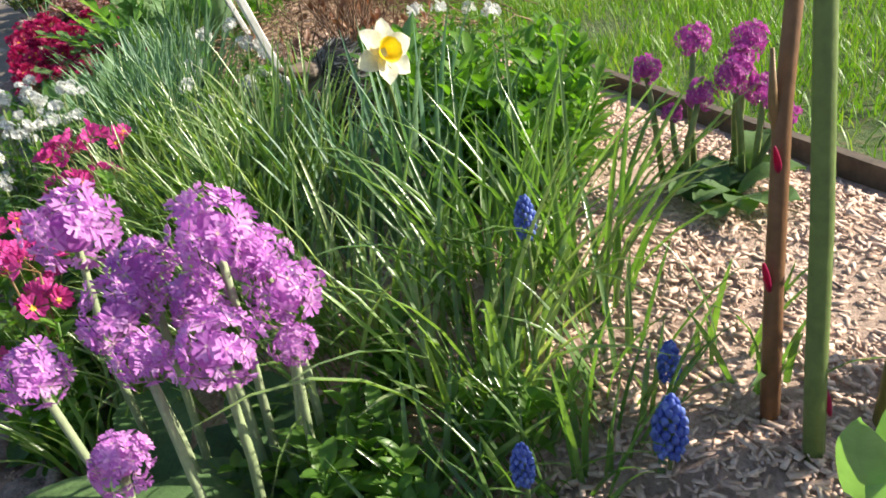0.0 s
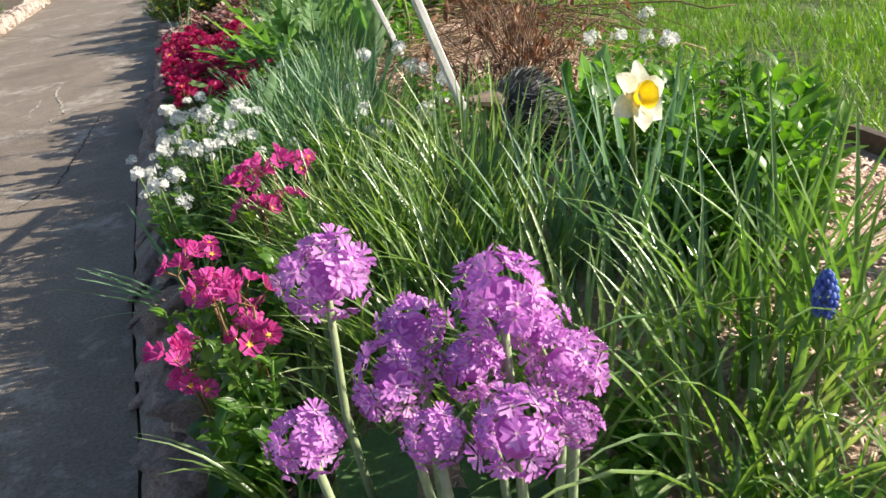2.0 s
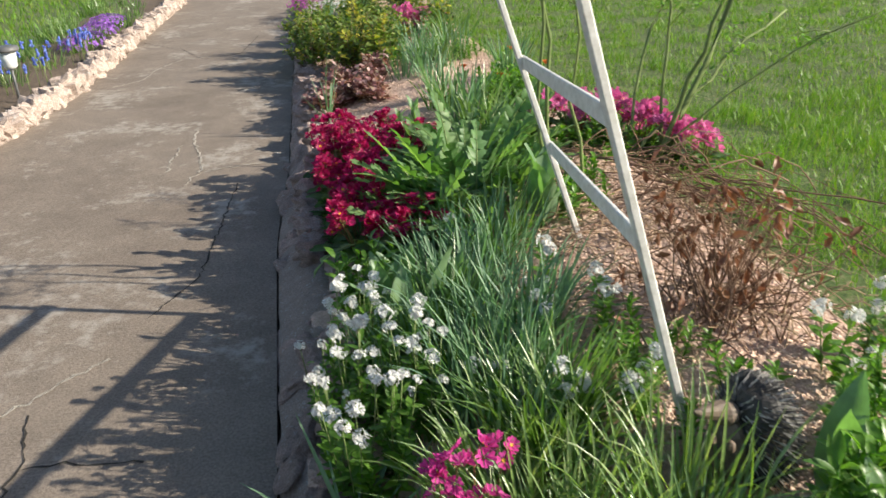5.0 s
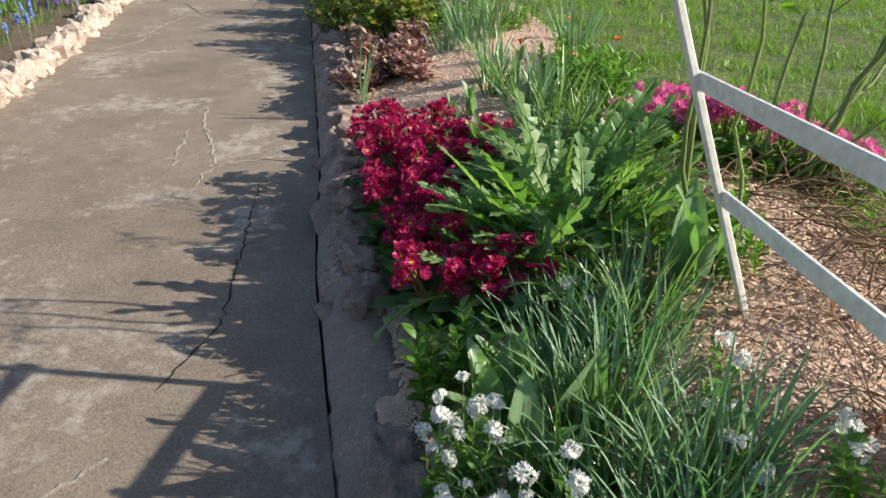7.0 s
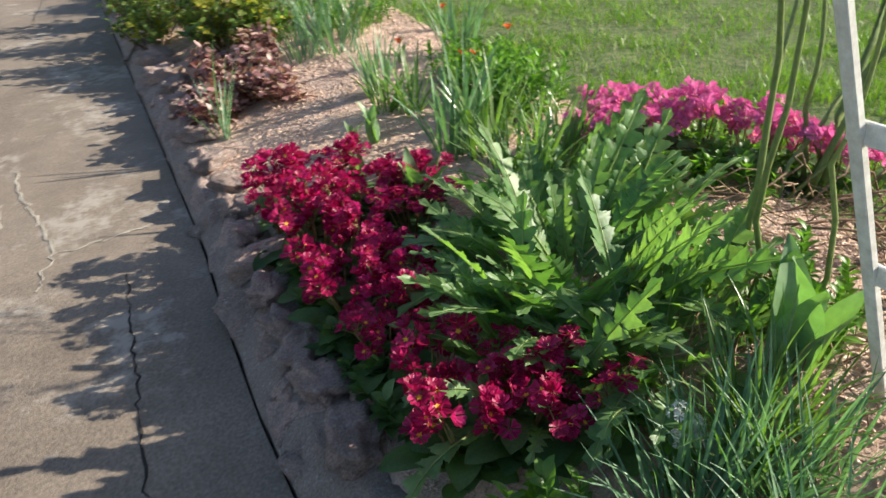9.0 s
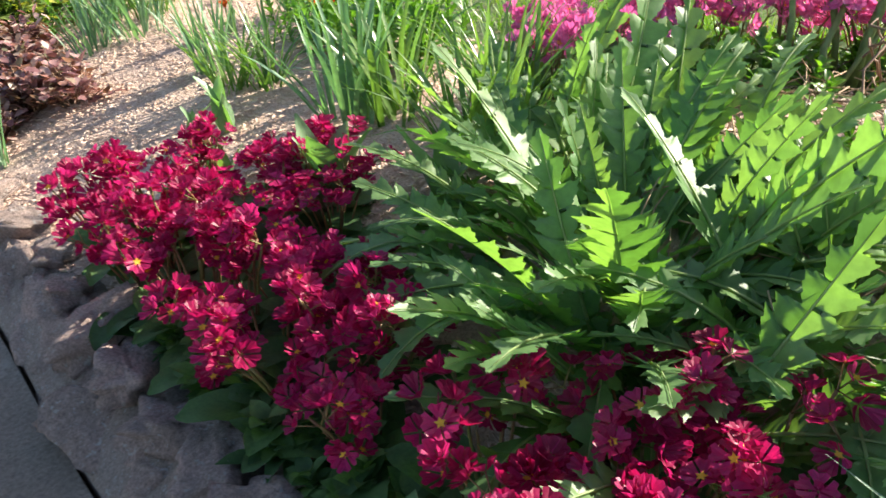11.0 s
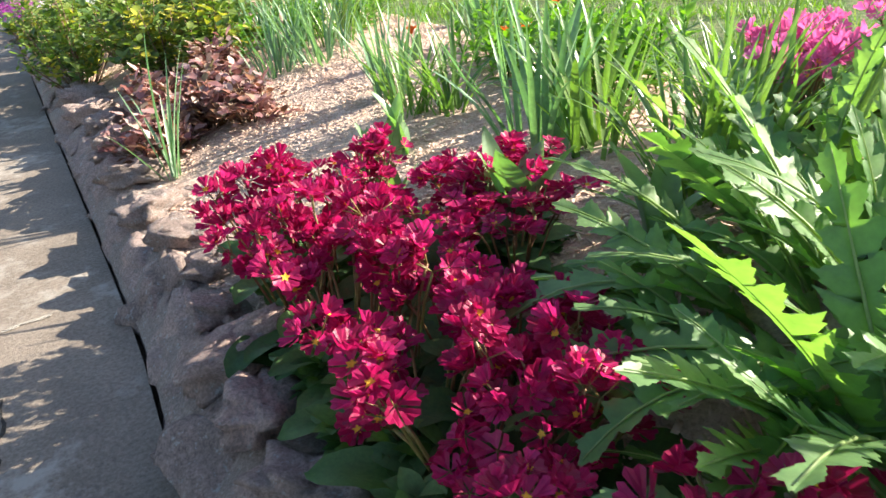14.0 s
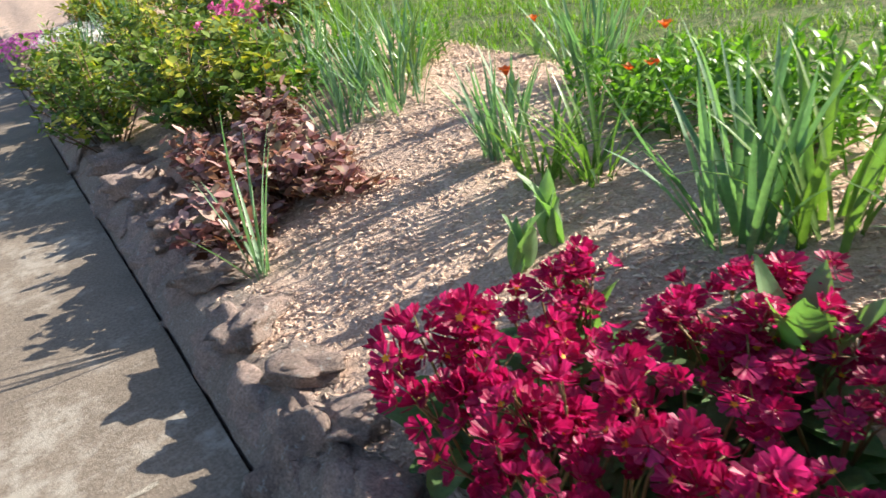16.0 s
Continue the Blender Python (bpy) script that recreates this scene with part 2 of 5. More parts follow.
BLUE = leaf_mat("blue_bell", [(0.08, 0.13, 0.52), (0.14, 0.21, 0.66), (0.25, 0.34, 0.78)], 0.3, (1, 1, 1.1), 0.45, 150)
VIOLET = leaf_mat("violet_petal", [(0.30, 0.11, 0.55), (0.42, 0.18, 0.62)], 0.3, (1, 1, 1), 0.5)
ORANGE = leaf_mat("orange_petal", [(0.75, 0.12, 0.02), (0.8, 0.25, 0.06)], 0.4, (1.2, 1, 0.6), 0.5)
PAINT = plain_mat("weathered_white_paint", (0.52, 0.50, 0.45), (0.78, 0.76, 0.72), 0.55, 30)
BOARD = plain_mat("weathered_board", (0.07, 0.055, 0.04), (0.16, 0.12, 0.085), 0.85, 25, 0.006)
SPINES = island_mat("dark_spines", [(0, (0.02, 0.018, 0.016)), (0.7, (0.06, 0.055, 0.05)), (0.8, (0.4, 0.38, 0.34)), (1, (0.5, 0.47, 0.42))], 0.5)
STATUE = plain_mat("brown_clay", (0.10, 0.07, 0.05), (0.24, 0.18, 0.13), 0.6)
LAMPGREY = plain_mat("grey_plastic", (0.08, 0.08, 0.08), (0.14, 0.14, 0.14), 0.5)
LAMPGLASS = plain_mat("frosted_plastic", (0.6, 0.62, 0.62), (0.75, 0.77, 0.77), 0.3)


# ---- helpers for building ----
rng = np.random.default_rng(7)


def mesh(name, V, F, mat, smooth=False):
    me = bpy.data.meshes.new(name)
    me.from_pydata(np.asarray(V, float).tolist(), [], [tuple(int(i) for i in f) for f in F])
    me.materials.append(mat)
    if smooth:
        me.polygons.foreach_set("use_smooth", [True] * len(me.polygons))
    me.update()
    return me


def bulk(name, V, Q, mat, smooth=False):
    """A large mesh of quads from arrays."""
    me = bpy.data.meshes.new(name)
    V, Q = np.asarray(V, np.float32), np.asarray(Q, np.int32)
    me.vertices.add(len(V)), me.loops.add(Q.size), me.polygons.add(len(Q))
    me.vertices.foreach_set("co", V.ravel())
    me.loops.foreach_set("vertex_index", Q.ravel())
    me.polygons.foreach_set("loop_start", np.arange(0, Q.size, 4, dtype=np.int32))
    me.polygons.foreach_set("loop_total", np.full(len(Q), 4, np.int32))
    me.materials.append(mat)
    me.update(calc_edges=True)
    if smooth:
        me.polygons.foreach_set("use_smooth", [True] * len(Q))
    return me


def part(name, data, parent, m=None, label=""):
    ob = new(name, data)
    ob.parent = parent
    if m is not None:
        ob.matrix_basis = m
    if label:
        tagged(ob, label)
    return ob


def holder(name, label, category, x=0, y=0, z=0, rz=0, group=""):
    return_ob = new(name)
    return_ob.empty_display_size = 0.05
    return_ob.matrix_basis = pose(x, y, z, 0, 0, rz)
    return tagged(return_ob, label, category, group)


def join(pieces):
    V, F, n = [], [], 0
    for v, f in pieces:
        V.append(np.asarray(v, float))
        F += [tuple(i + n for i in q) for q in f]
        n += len(v)
    return np.concatenate(V), F


SX = (-0.56, -0.45, -0.38, -0.24, -0.07, 0.25, 0.5, 0.75, 1.1, 1.25, 1.6, 3.0, 8.0)
SZ = (0.01, 0.095, 0.11, 0.13, 0.20, 0.31, 0.40, 0.43, 0.42, 0.39, 0.35, 0.28, 0.28)
SZ_FAR = (0.01, 0.095, 0.11, 0.13, 0.17, 0.23, 0.27, 0.30, 0.31, 0.31, 0.31, 0.28, 0.28)


def right_edge(y):
    return np.interp(y, (0, 1.85, 2.5, 4.1, 4.5, 5.1, 5.6, 7, 8.5, 16), (-0.47, -0.505, -0.55, -0.595, -0.605, -0.588, -0.56, -0.555, -0.555, -0.53))


def left_edge(y):
    return np.interp(y, (0, 5.6, 6.5, 7.1, 8.4, 10.1, 15), (-3.0, -2.88, -2.85, -2.76, -2.62, -2.60, -2.54))


def soil(x, y):
    """Height of the bed and the lawn to the right of the path."""
    far = np.clip((np.asarray(y) - 4.4) / 0.8, 0, 1)
    return (1 - far) * np.interp(x, SX, SZ) + far * np.interp(x, SX, SZ_FAR) + 0.008 * np.sin(9 * x + 5 * y) * np.sin(7 * y - 4 * x)


def left_soil(x, y):
    return np.interp(left_edge(y) - np.asarray(x), (0, 0.2, 1.0, 4.0), (0.05, 0.08, 0.13, 0.16))


def spread(n, x0, x1, y0, y1, keep=None):
    P = np.stack([rng.uniform(x0, x1, n), rng.uniform(y0, y1, n)], 1)
    return P if keep is None else P[keep(P[:, 0], P[:, 1])]


def blades(base, az, L, lean, droop, W, seg=4, fold=0.22, power=2.2, twist=0.0):
    """Strap leaves: base (n,3), heading, length, lean from upright, droop, width; all arrays or numbers."""
    base = np.atleast_2d(np.asarray(base, float))
    n = len(base)
    az, L, lean, droop, W = (np.broadcast_to(np.asarray(a, float), (n,)) for a in (az, L, lean, droop, W))
    s = np.linspace(0, 1, seg + 1)
    ang = lean[:, None] + droop[:, None] * s[None] ** 1.5
    step = L[:, None] / seg
    r = np.concatenate([np.zeros((n, 1)), np.cumsum(np.sin(ang[:, 1:]) * step, 1)], 1)
    h = np.concatenate([np.zeros((n, 1)), np.cumsum(np.cos(ang[:, 1:]) * step, 1)], 1)
    dx, dy = np.cos(az), np.sin(az)
    C = np.stack([base[:, 0, None] + dx[:, None] * r, base[:, 1, None] + dy[:, None] * r, base[:, 2, None] + h], 2)
    w = 0.5 * W[:, None] * np.clip((0.75 + 0.5 * s) * (1 - s ** power), 0.03, 1)
    tw = rng.normal(0, twist, n) if twist else np.zeros(n)
    sx, sy = -np.sin(az + tw), np.cos(az + tw)
    side = np.stack([sx[:, None] * w, sy[:, None] * w, 0 * w], 2)
    if fold:
        up = np.stack([-dx[:, None] * np.cos(ang), -dy[:, None] * np.cos(ang), np.sin(ang)], 2) * (fold * w)[:, :, None]
        V = np.stack([C - side + up, C - up, C + side + up], 2)
        k = 3
    else:
        V = np.stack([C - side, C + side], 2)
        k = 2
    idx = np.arange(n * (seg + 1) * k).reshape(n, seg + 1, k)
    Q = np.stack([idx[:, :-1, :-1], idx[:, :-1, 1:], idx[:, 1:, 1:], idx[:, 1:, :-1]], 3).reshape(-1, 4)
    return V.reshape(-1, 3), Q


def tube(points, radii, sides=6):
    P = np.asarray(points, float)
    n = len(P)
    R = np.broadcast_to(np.asarray(radii, float), (n,))
    T = np.gradient(P, axis=0)
    T /= np.linalg.norm(T, axis=1)[:, None] + 1e-9
    ref = np.where(np.abs(T[:, 2:3]) > 0.9, [[1.0, 0, 0]], [[0, 0, 1.0]])
    A = np.cross(T, ref)
    A /= np.linalg.norm(A, axis=1)[:, None] + 1e-9
    B = np.cross(T, A)
    th = np.linspace(0, 2 * math.pi, sides, endpoint=False)
    V = (P[:, None] + R[:, None, None] * (np.cos(th)[None, :, None] * A[:, None] + np.sin(th)[None, :, None] * B[:, None])).reshape(-1, 3)
    F = [(i * sides + j, i * sides + (j + 1) % sides, (i + 1) * sides + (j + 1) % sides, (i + 1) * sides + j) for i in range(n - 1) for j in range(sides)]
    F += [tuple(range(sides))[::-1], tuple(range((n - 1) * sides, n * sides))]
    return V, F


def bend(P, droop, up=0.0):
    """Bends a flat leaf that lies along +x: it starts at the angle up and droops towards its tip."""
    P = np.array(P, float)
    L = P[:, 0].max()
    s = np.clip(P[:, 0] / L, 0, 1)
    k = np.linspace(0, 1, 41)
    a = up - droop * k ** 1.4
    X = np.concatenate([[0], np.cumsum(np.cos(a[1:]) * L / 40)])
    Z = np.concatenate([[0], np.cumsum(np.sin(a[1:]) * L / 40)])
    aa = np.interp(s, k, a)
    out = P.copy()
    out[:, 0] = np.interp(s, k, X) - P[:, 2] * np.sin(aa)
    out[:, 2] = np.interp(s, k, Z) + P[:, 2] * np.cos(aa)
    return out


def broad_leaf(L, W, peak=0.4, cup=0.25, wave=0.0, crinkle=0.0, seg=9, across=4, stalk=0.0, tip=1.0):
    """A flat leaf along +x with a rounded outline."""
    V, F = [], []
    for i in range(seg + 1):
        s = i / seg
        e = s ** (math.log(0.5) / math.log(peak))
        w = 0.5 * W * max(0.04, math.sin(math.pi * min(1, e)) ** (0.8 * tip)) if s > stalk else 0.06 * W
        for j in range(across + 1):
            v = -1 + 2 * j / across
            V.append((s * L, v * w, cup * w * abs(v) ** 1.5 + wave * W * math.sin(9 * s + 2 * v) * abs(v) + rng.normal(0, 1) * crinkle * W))
    k = across + 1
    for i in range(seg):
        for j in range(across):
            F.append((i * k + j, i * k + j + 1, (i + 1) * k + j + 1, (i + 1) * k + j))
    return np.array(V), F


def lobed_leaf(L, W, lobes=8):
    """A poppy leaf along +x: a slender blade whose edge is cut into forward-pointing teeth, with finer teeth on them."""
    V, F = [], []
    for side in (-1, 1):
        edge = []
        ds = 0.86 / lobes
        for i in range(lobes):
            s0 = 0.10 + ds * i + rng.uniform(-0.012, 0.012)
            reach = 0.5 * W * math.sin(math.pi * (0.10 + 0.86 * (s0 + 0.5 * ds)) ** 0.85) ** 0.8 * rng.uniform(0.75, 1.2)
            lift = rng.uniform(-0.25, 0.35)
            fwd = rng.uniform(0.05, 0.6)
            for q, w in ((0.0, 0.36), (0.18, 0.62), (0.28, 0.62), (0.46, 0.90), (0.56, 0.84), (0.76, 1.04), (0.82, 0.80), (0.95, 0.70), (0.98, 0.46)):
                edge.append((s0 + ds * q, reach * w, fwd * reach * w * w, lift * reach * w * w))
        edge.append((1.0, 0.0015, 0, 0))
        n0 = len(V)
        for s, w, fwd, up in edge:
            V += [(min(s, 0.99) * L, 0, -0.001), (min(s, 0.99) * L + 0.45 * fwd, side * w * 0.5, 0.10 * w + 0.4 * up), (s * L + fwd, side * w, 0.16 * w + up)]
        for k in range(len(edge) - 1):
            a = n0 + 3 * k
            F += [(a, a + 3, a + 4, a + 1), (a + 1, a + 4, a + 5, a + 2)] if side > 0 else [(a, a + 1, a + 4, a + 3), (a + 1, a + 2, a + 5, a + 4)]
    return np.array(V), F


def rib_of(L, r=0.0035):
    return tube([(L * s, 0, 0.002) for s in np.linspace(0, 0.97, 10)], [r * (1.2 - s) for s in np.linspace(0, 1, 10)], 5)


def flower5(R, petals=5, cup=0.25, notch=0.82, width=1.0):
    """Round notched petals about the z axis."""
    V, F = [], []
    for k in range(petals):
        a = 2 * math.pi * k / petals + rng.uniform(-0.06, 0.06)
        c, s = math.cos(a), math.sin(a)
        t = math.pi / petals * width
        lift = cup * R * rng.uniform(0.6, 1.3)
        shape = ((0.08, 0.0, 0.0), (0.45, -0.62 * t, 0.3), (0.93, -0.72 * t, 0.85), (1.0, -0.36 * t, 1.0), (notch, 0.0, 0.9), (1.0, 0.36 * t, 1.0), (0.93, 0.72 * t, 0.85), (0.45, 0.62 * t, 0.3), (0.5, 0.0, 0.22))
        n0 = len(V)
        for r, w, h in shape:
            x, y = R * r * math.cos(w), R * r * math.sin(w)
            V.append((c * x - s * y, s * x + c * y, h * lift + rng.normal(0, 0.03) * R * r))
        F += [(n0, n0 + 1, n0 + 8), (n0 + 1, n0 + 2, n0 + 3, n0 + 8), (n0 + 3, n0 + 4, n0 + 8), (n0 + 4, n0 + 5, n0 + 8), (n0 + 5, n0 + 6, n0 + 7, n0 + 8), (n0 + 7, n0, n0 + 8)]
    return np.array(V), F


def star(R, z, points=5):
    V = [(0, 0, z)]
    for k in range(points * 2):
        r = R if k % 2 == 0 else R * 0.5
        V.append((r * math.cos(math.pi * k / points), r * math.sin(math.pi * k / points), z + 0.1 * R))
    return np.array(V), [(0, 1 + k, 1 + (k + 1) % (2 * points)) for k in range(2 * points)]


def facing(n, p, spin=0.0):
    """The pose at p whose z axis points along n."""
    return Matrix.Translation(Vector([float(v) for v in p])) @ Vector([float(v) for v in n]).to_track_quat("Z", "Y").to_matrix().to_4x4() @ Matrix.Rotation(spin, 4, "Z")


def moved(piece, m):
    V, F = piece
    M = np.array(m)
    return V @ M[:3, :3].T + M[:3, 3], F


def lump(rx, ry, rz, rough, seed, nu=14, nv=9, square=0.75):
    """An uneven stone: a squarish ball with dents."""
    V, F = [], []
    for i in range(nv + 1):
        ph = math.pi * i / nv
        for j in range(nu):
            th = 2 * math.pi * j / nu
            d = [math.sin(ph) * math.cos(th), math.sin(ph) * math.sin(th), math.cos(ph)]
            d = [math.copysign(abs(v) ** square, v) for v in d]
            q = Vector((d[0] * 1.7 + seed * 7.3, d[1] * 1.7 - seed * 3.1, d[2] * 1.7 + seed))
            k = 1 + rough * noise.noise(q) + 0.45 * rough * noise.noise(q * 2.7) + 0.22 * rough * noise.noise(q * 6.1)
            V.append((d[0] * rx * k, d[1] * ry * k, d[2] * rz * k))
    for i in range(nv):
        for j in range(nu):
            F.append((i * nu + j, (i + 1) * nu + j, (i + 1) * nu + (j + 1) % nu, i * nu + (j + 1) % nu))
    return np.array(V), F


# ---- ground, path and kerbs ----
def build_ground():
    ys = np.concatenate([[-400, -120, -40, -15, -6], np.linspace(-3, 0.24, 8), [0.30], np.linspace(0.45, 16, 110), [20, 30, 60, 150, 400]])
    right = np.array([0.0, 0.02, 0.09, 0.15, 0.25, 0.35, 0.5, 0.65, 0.8, 1.0, 1.15, 1.3, 1.5, 1.80, 1.87, 1.95, 2.2, 2.6, 3.4, 4.5, 6, 8, 14, 40, 120, 400])
    left = np.array([400, 120, 40, 14, 7, 4, 2.4, 1.5, 1.2, 1.0, 0.6, 0.3, 0.2, 0.1, 0.02, 0.0])
    V, F, mats = [], [], []
    cols = len(left) + len(right)
    for y in ys:
        le, re = left_edge(y), right_edge(y)
        bed = y >= 0.30
        for d in left:
            z = -0.05 if d <= 0.02 else float(left_soil(le - d, y))
            V.append((le - d, y, z))
        for d in right:
            x = re + d
            z = -0.05 if d <= 0.02 or (not bed and x < 1.25) else float(soil(x, y))
            V.append((x, y, z))
    for i in range(len(ys) - 1):
        for j in range(cols - 1):
            a = i * cols + j
            F.append((a, a + 1, a + cols + 1, a + cols))
            lawn = j < 9 or j >= len(left) + 13
            mats.append(1 if lawn else 2 if j < len(left) else 0)
    me = mesh("ground", V, F, SOIL)
    me.materials.append(TURF)
    me.materials.append(EARTH)
    me.polygons.foreach_set("material_index", mats)
    return tagged(new("ground", me), "mulched bed soil and green lawn beside a path", "ground", kind="structure")


def build_path():
    ys = np.concatenate([[-8, -4, -2, -1, 0.0, 0.2], np.linspace(0.5, 16, 60), [20, 28, 40]])
    V, F = [], []
    for y in ys:
        xs = [left_edge(y) + 0.03] + list(np.linspace(left_edge(y) + 0.3, right_edge(y) - 0.25, 7)) + [right_edge(y) - 0.012]
        if y <= 0.2:
            xs[-1] = 1.2
        for x in xs:
            V.append((x, y, 0.004 * math.sin(1.7 * x + 0.9 * y) * math.sin(0.8 * y) - 0.002))
    k = 9
    for i in range(len(ys) - 1):
        for j in range(k - 1):
            F.append((i * k + j, i * k + j + 1, (i + 1) * k + j + 1, (i + 1) * k + j))
    n = len(V)
    V2 = V + [(x, y, z - 0.045) for x, y, z in V]
    edge = [(i * k, (i + 1) * k) for i in range(len(ys) - 1)] + [((i + 1) * k + k - 1, i * k + k - 1) for i in range(len(ys) - 1)]
    F += [(a, b, b + n, a + n) for a, b in edge]
    ob = tagged(new("path", mesh("path", V2, F, CONCRETE)), "worn grey-brown concrete garden path with cracks", "path", kind="structure")

    def ribbon(points, w, mat, jag, seed):
        P = []
        r = np.random.default_rng(seed)
        for (x0, y0), (x1, y1) in zip(points, points[1:]):
            m = max(3, int(math.hypot(x1 - x0, y1 - y0) / 0.035))
            for q in range(m):
                s = q / m
                P.append((x0 + (x1 - x0) * s + r.normal(0, jag), y0 + (y1 - y0) * s + r.normal(0, jag)))
        P.append(points[-1])
        P = np.array(P)
        T = np.gradient(P, axis=0)
        T /= np.linalg.norm(T, axis=1)[:, None] + 1e-9
        N = np.stack([-T[:, 1], T[:, 0]], 1)
        W = w * r.uniform(0.3, 1.3, len(P))[:, None]
        Z = 0.004 * np.sin(1.7 * P[:, :1] + 0.9 * P[:, 1:]) * np.sin(0.8 * P[:, 1:]) + 0.0012
        A, B = np.hstack([P - N * W, Z]), np.hstack([P + N * W, Z])
        V = np.stack([A, B], 1).reshape(-1, 3)
        return mesh("crack", V, [(2 * i, 2 * i + 1, 2 * i + 3, 2 * i + 2) for i in range(len(P) - 1)], mat)

    dark = [[(-1.17, 1.2), (-1.17, 1.81), (-1.2, 1.99), (-1.23, 2.4), (-1.31, 2.6)],
            [(-1.27, 2.47), (-1.39, 2.5), (-1.42, 2.72), (-1.4, 2.92), (-1.46, 3.21)],
            [(-1.16, 3.85), (-0.98, 4.22), (-0.95, 4.6), (-0.93, 4.95), (-0.89, 5.55)],
            [(-1.4, 2.92), (-1.0, 2.86)],
            [(-2.52, 11.41), (-2.05, 10.81)], [(-1.92, 10.71), (-1.6, 9.98), (-1.17, 10.19), (-1.04, 11.41)]]
    light = [[(-1.30, 6.9), (-1.28, 6.6), (-1.16, 6.0), (-1.16, 5.85), (-1.23, 5.59)], [(-1.15, 5.86), (-0.75, 5.92)],
             [(-2.32, 8.76), (-2.09, 9.02), (-2.03, 9.55), (-1.83, 10.01)], [(-1.9, 2.8), (-1.61, 3.15), (-1.41, 3.4), (-1.25, 3.54)], [(-1.37, 6.5), (-1.39, 5.9)]]
    for i, pts in enumerate(dark):
        part("crack", ribbon(pts, 0.0045, CRACK, 0.006, i), ob, label="dark open crack")
    for i, pts in enumerate(light):
        part("crack", ribbon(pts, 0.009, PALE_CRACK, 0.009, 20 + i), ob, label="pale filled crack")
    return ob


def build_kerb():
    """Sloped kerb of rough stones set in mortar along the bed."""
    ys = np.concatenate([[0.22], np.linspace(0.4, 9, 240), np.linspace(9.1, 16, 60)])
    prof = ((-0.002, -0.05), (0.0, 0.014), (0.02, 0.034), (0.045, 0.056), (0.075, 0.078), (0.11, 0.096), (0.15, 0.108), (0.20, 0.114), (0.25, 0.115), (0.25, -0.05))
    V, F = [], []
    for i, y in enumerate(ys):
        for d, z in prof:
            q = noise.noise(Vector((d * 9, y * 7, 3.0)))
            q += 0.6 * noise.noise(Vector((d * 30, y * 24, 9.0)))
            V.append((right_edge(y) + d + 0.006 * q, y, z + (0.014 * q if z > 0.02 else 0)))
    k = len(prof)
    for i in range(len(ys) - 1):
        for j in range(k - 1):
            F.append((i * k + j, i * k + j + 1, (i + 1) * k + j + 1, (i + 1) * k + j))
    F += [tuple(range(k))[::-1], tuple(range((len(ys) - 1) * k, len(ys) * k))]
    ob = tagged(new("kerb_right", mesh("kerb_right", V, F, MORTAR, True)), "low sloping kerb of rough grey stones in mortar", "kerb", kind="structure")
    kinds = [mesh("stone", *lump(0.095, 0.145, 0.062, 0.55, s, 26, 16, 0.62), KERBSTONE, True) for s in range(7)]
    y, i = 0.34, 0
    while y < 14:
        L = rng.uniform(0.8, 1.7)
        d, z = rng.uniform(0.085, 0.115), rng.uniform(0.034, 0.046) - (0.03 if 3.25 < y < 3.8 else 0)
        m = pose(right_edge(y) + d, y, z, rng.uniform(-12, 12), rng.uniform(-42, -26), rng.uniform(-20, 20)) @ Matrix.Diagonal((rng.uniform(0.85, 1.12), L * 0.82, rng.uniform(0.6, 1.0), 1))
        part("stone", kinds[i % 7], ob, m)
        if rng.random() < 0.95 and not 3.2 < y < 3.85:
            top = pose(right_edge(y) + rng.uniform(0.16, 0.22), y + rng.uniform(-0.06, 0.06), rng.uniform(0.115, 0.145), rng.uniform(-15, 15), rng.uniform(-15, 15), rng.uniform(0, 360)) @ Matrix.Scale(rng.uniform(0.55, 0.85), 4)
            part("stone", kinds[(i + 3) % 7], ob, top)
        y += L * 0.195
        i += 1
    for x in np.arange(-0.35, 1.1, 0.19):
        part("stone", kinds[int(x * 50) % 7], ob, pose(x, 0.29, 0.08 + 0.16 * max(0, x), 30, 0, 90 + rng.uniform(-15, 15)) @ Matrix.Diagonal((1, 0.8, 1.2 + 2 * max(0, x), 1)))
    ob2 = tagged(new("kerb_left", mesh("kerb_left", *tube([(left_edge(y) - 0.05, y, -0.01) for y in np.linspace(3, 16, 40)], 0.07, 8), MORTAR, True)), "row of pale pinkish rocks edging the path", "kerb", kind="structure")
    kinds = [mesh("stone", *lump(0.11, 0.075, 0.10, 0.5, 20 + s, 12, 8, 0.62), PINKROCK) for s in range(6)]
    y, i = 3.6, 0
    while y < 15.5:
        s = rng.uniform(0.75, 1.25)
        part("stone", kinds[i % 6], ob2, pose(left_edge(y) - 0.05 + rng.uniform(-0.02, 0.02), y, 0.055 * s, rng.uniform(-25, 35), rng.uniform(-20, 20), rng.uniform(-35, 25)) @ Matrix.Diagonal((s, s * rng.uniform(0.8, 1.1), s, 1)))
        y += 0.125 * s
        i += 1
    board = np.array([(1.235, 0.3, 0), (1.26, 0.3, 0), (1.345, 2.25, 0), (1.32, 2.25, 0)])
    V = np.concatenate([board + (0, 0, 0.34), board + (0, 0, 0.432)])
    plank = new("edging_board", mesh("edging_board", V, [(0, 3, 2, 1), (4, 5, 6, 7), (0, 1, 5, 4), (1, 2, 6, 5), (2, 3, 7, 6), (3, 0, 4, 7)], BOARD))
    tagged(plank, "dark weathered board set on edge between bed and lawn", "edging", kind="structure")


build_ground()
build_path()
build_kerb()


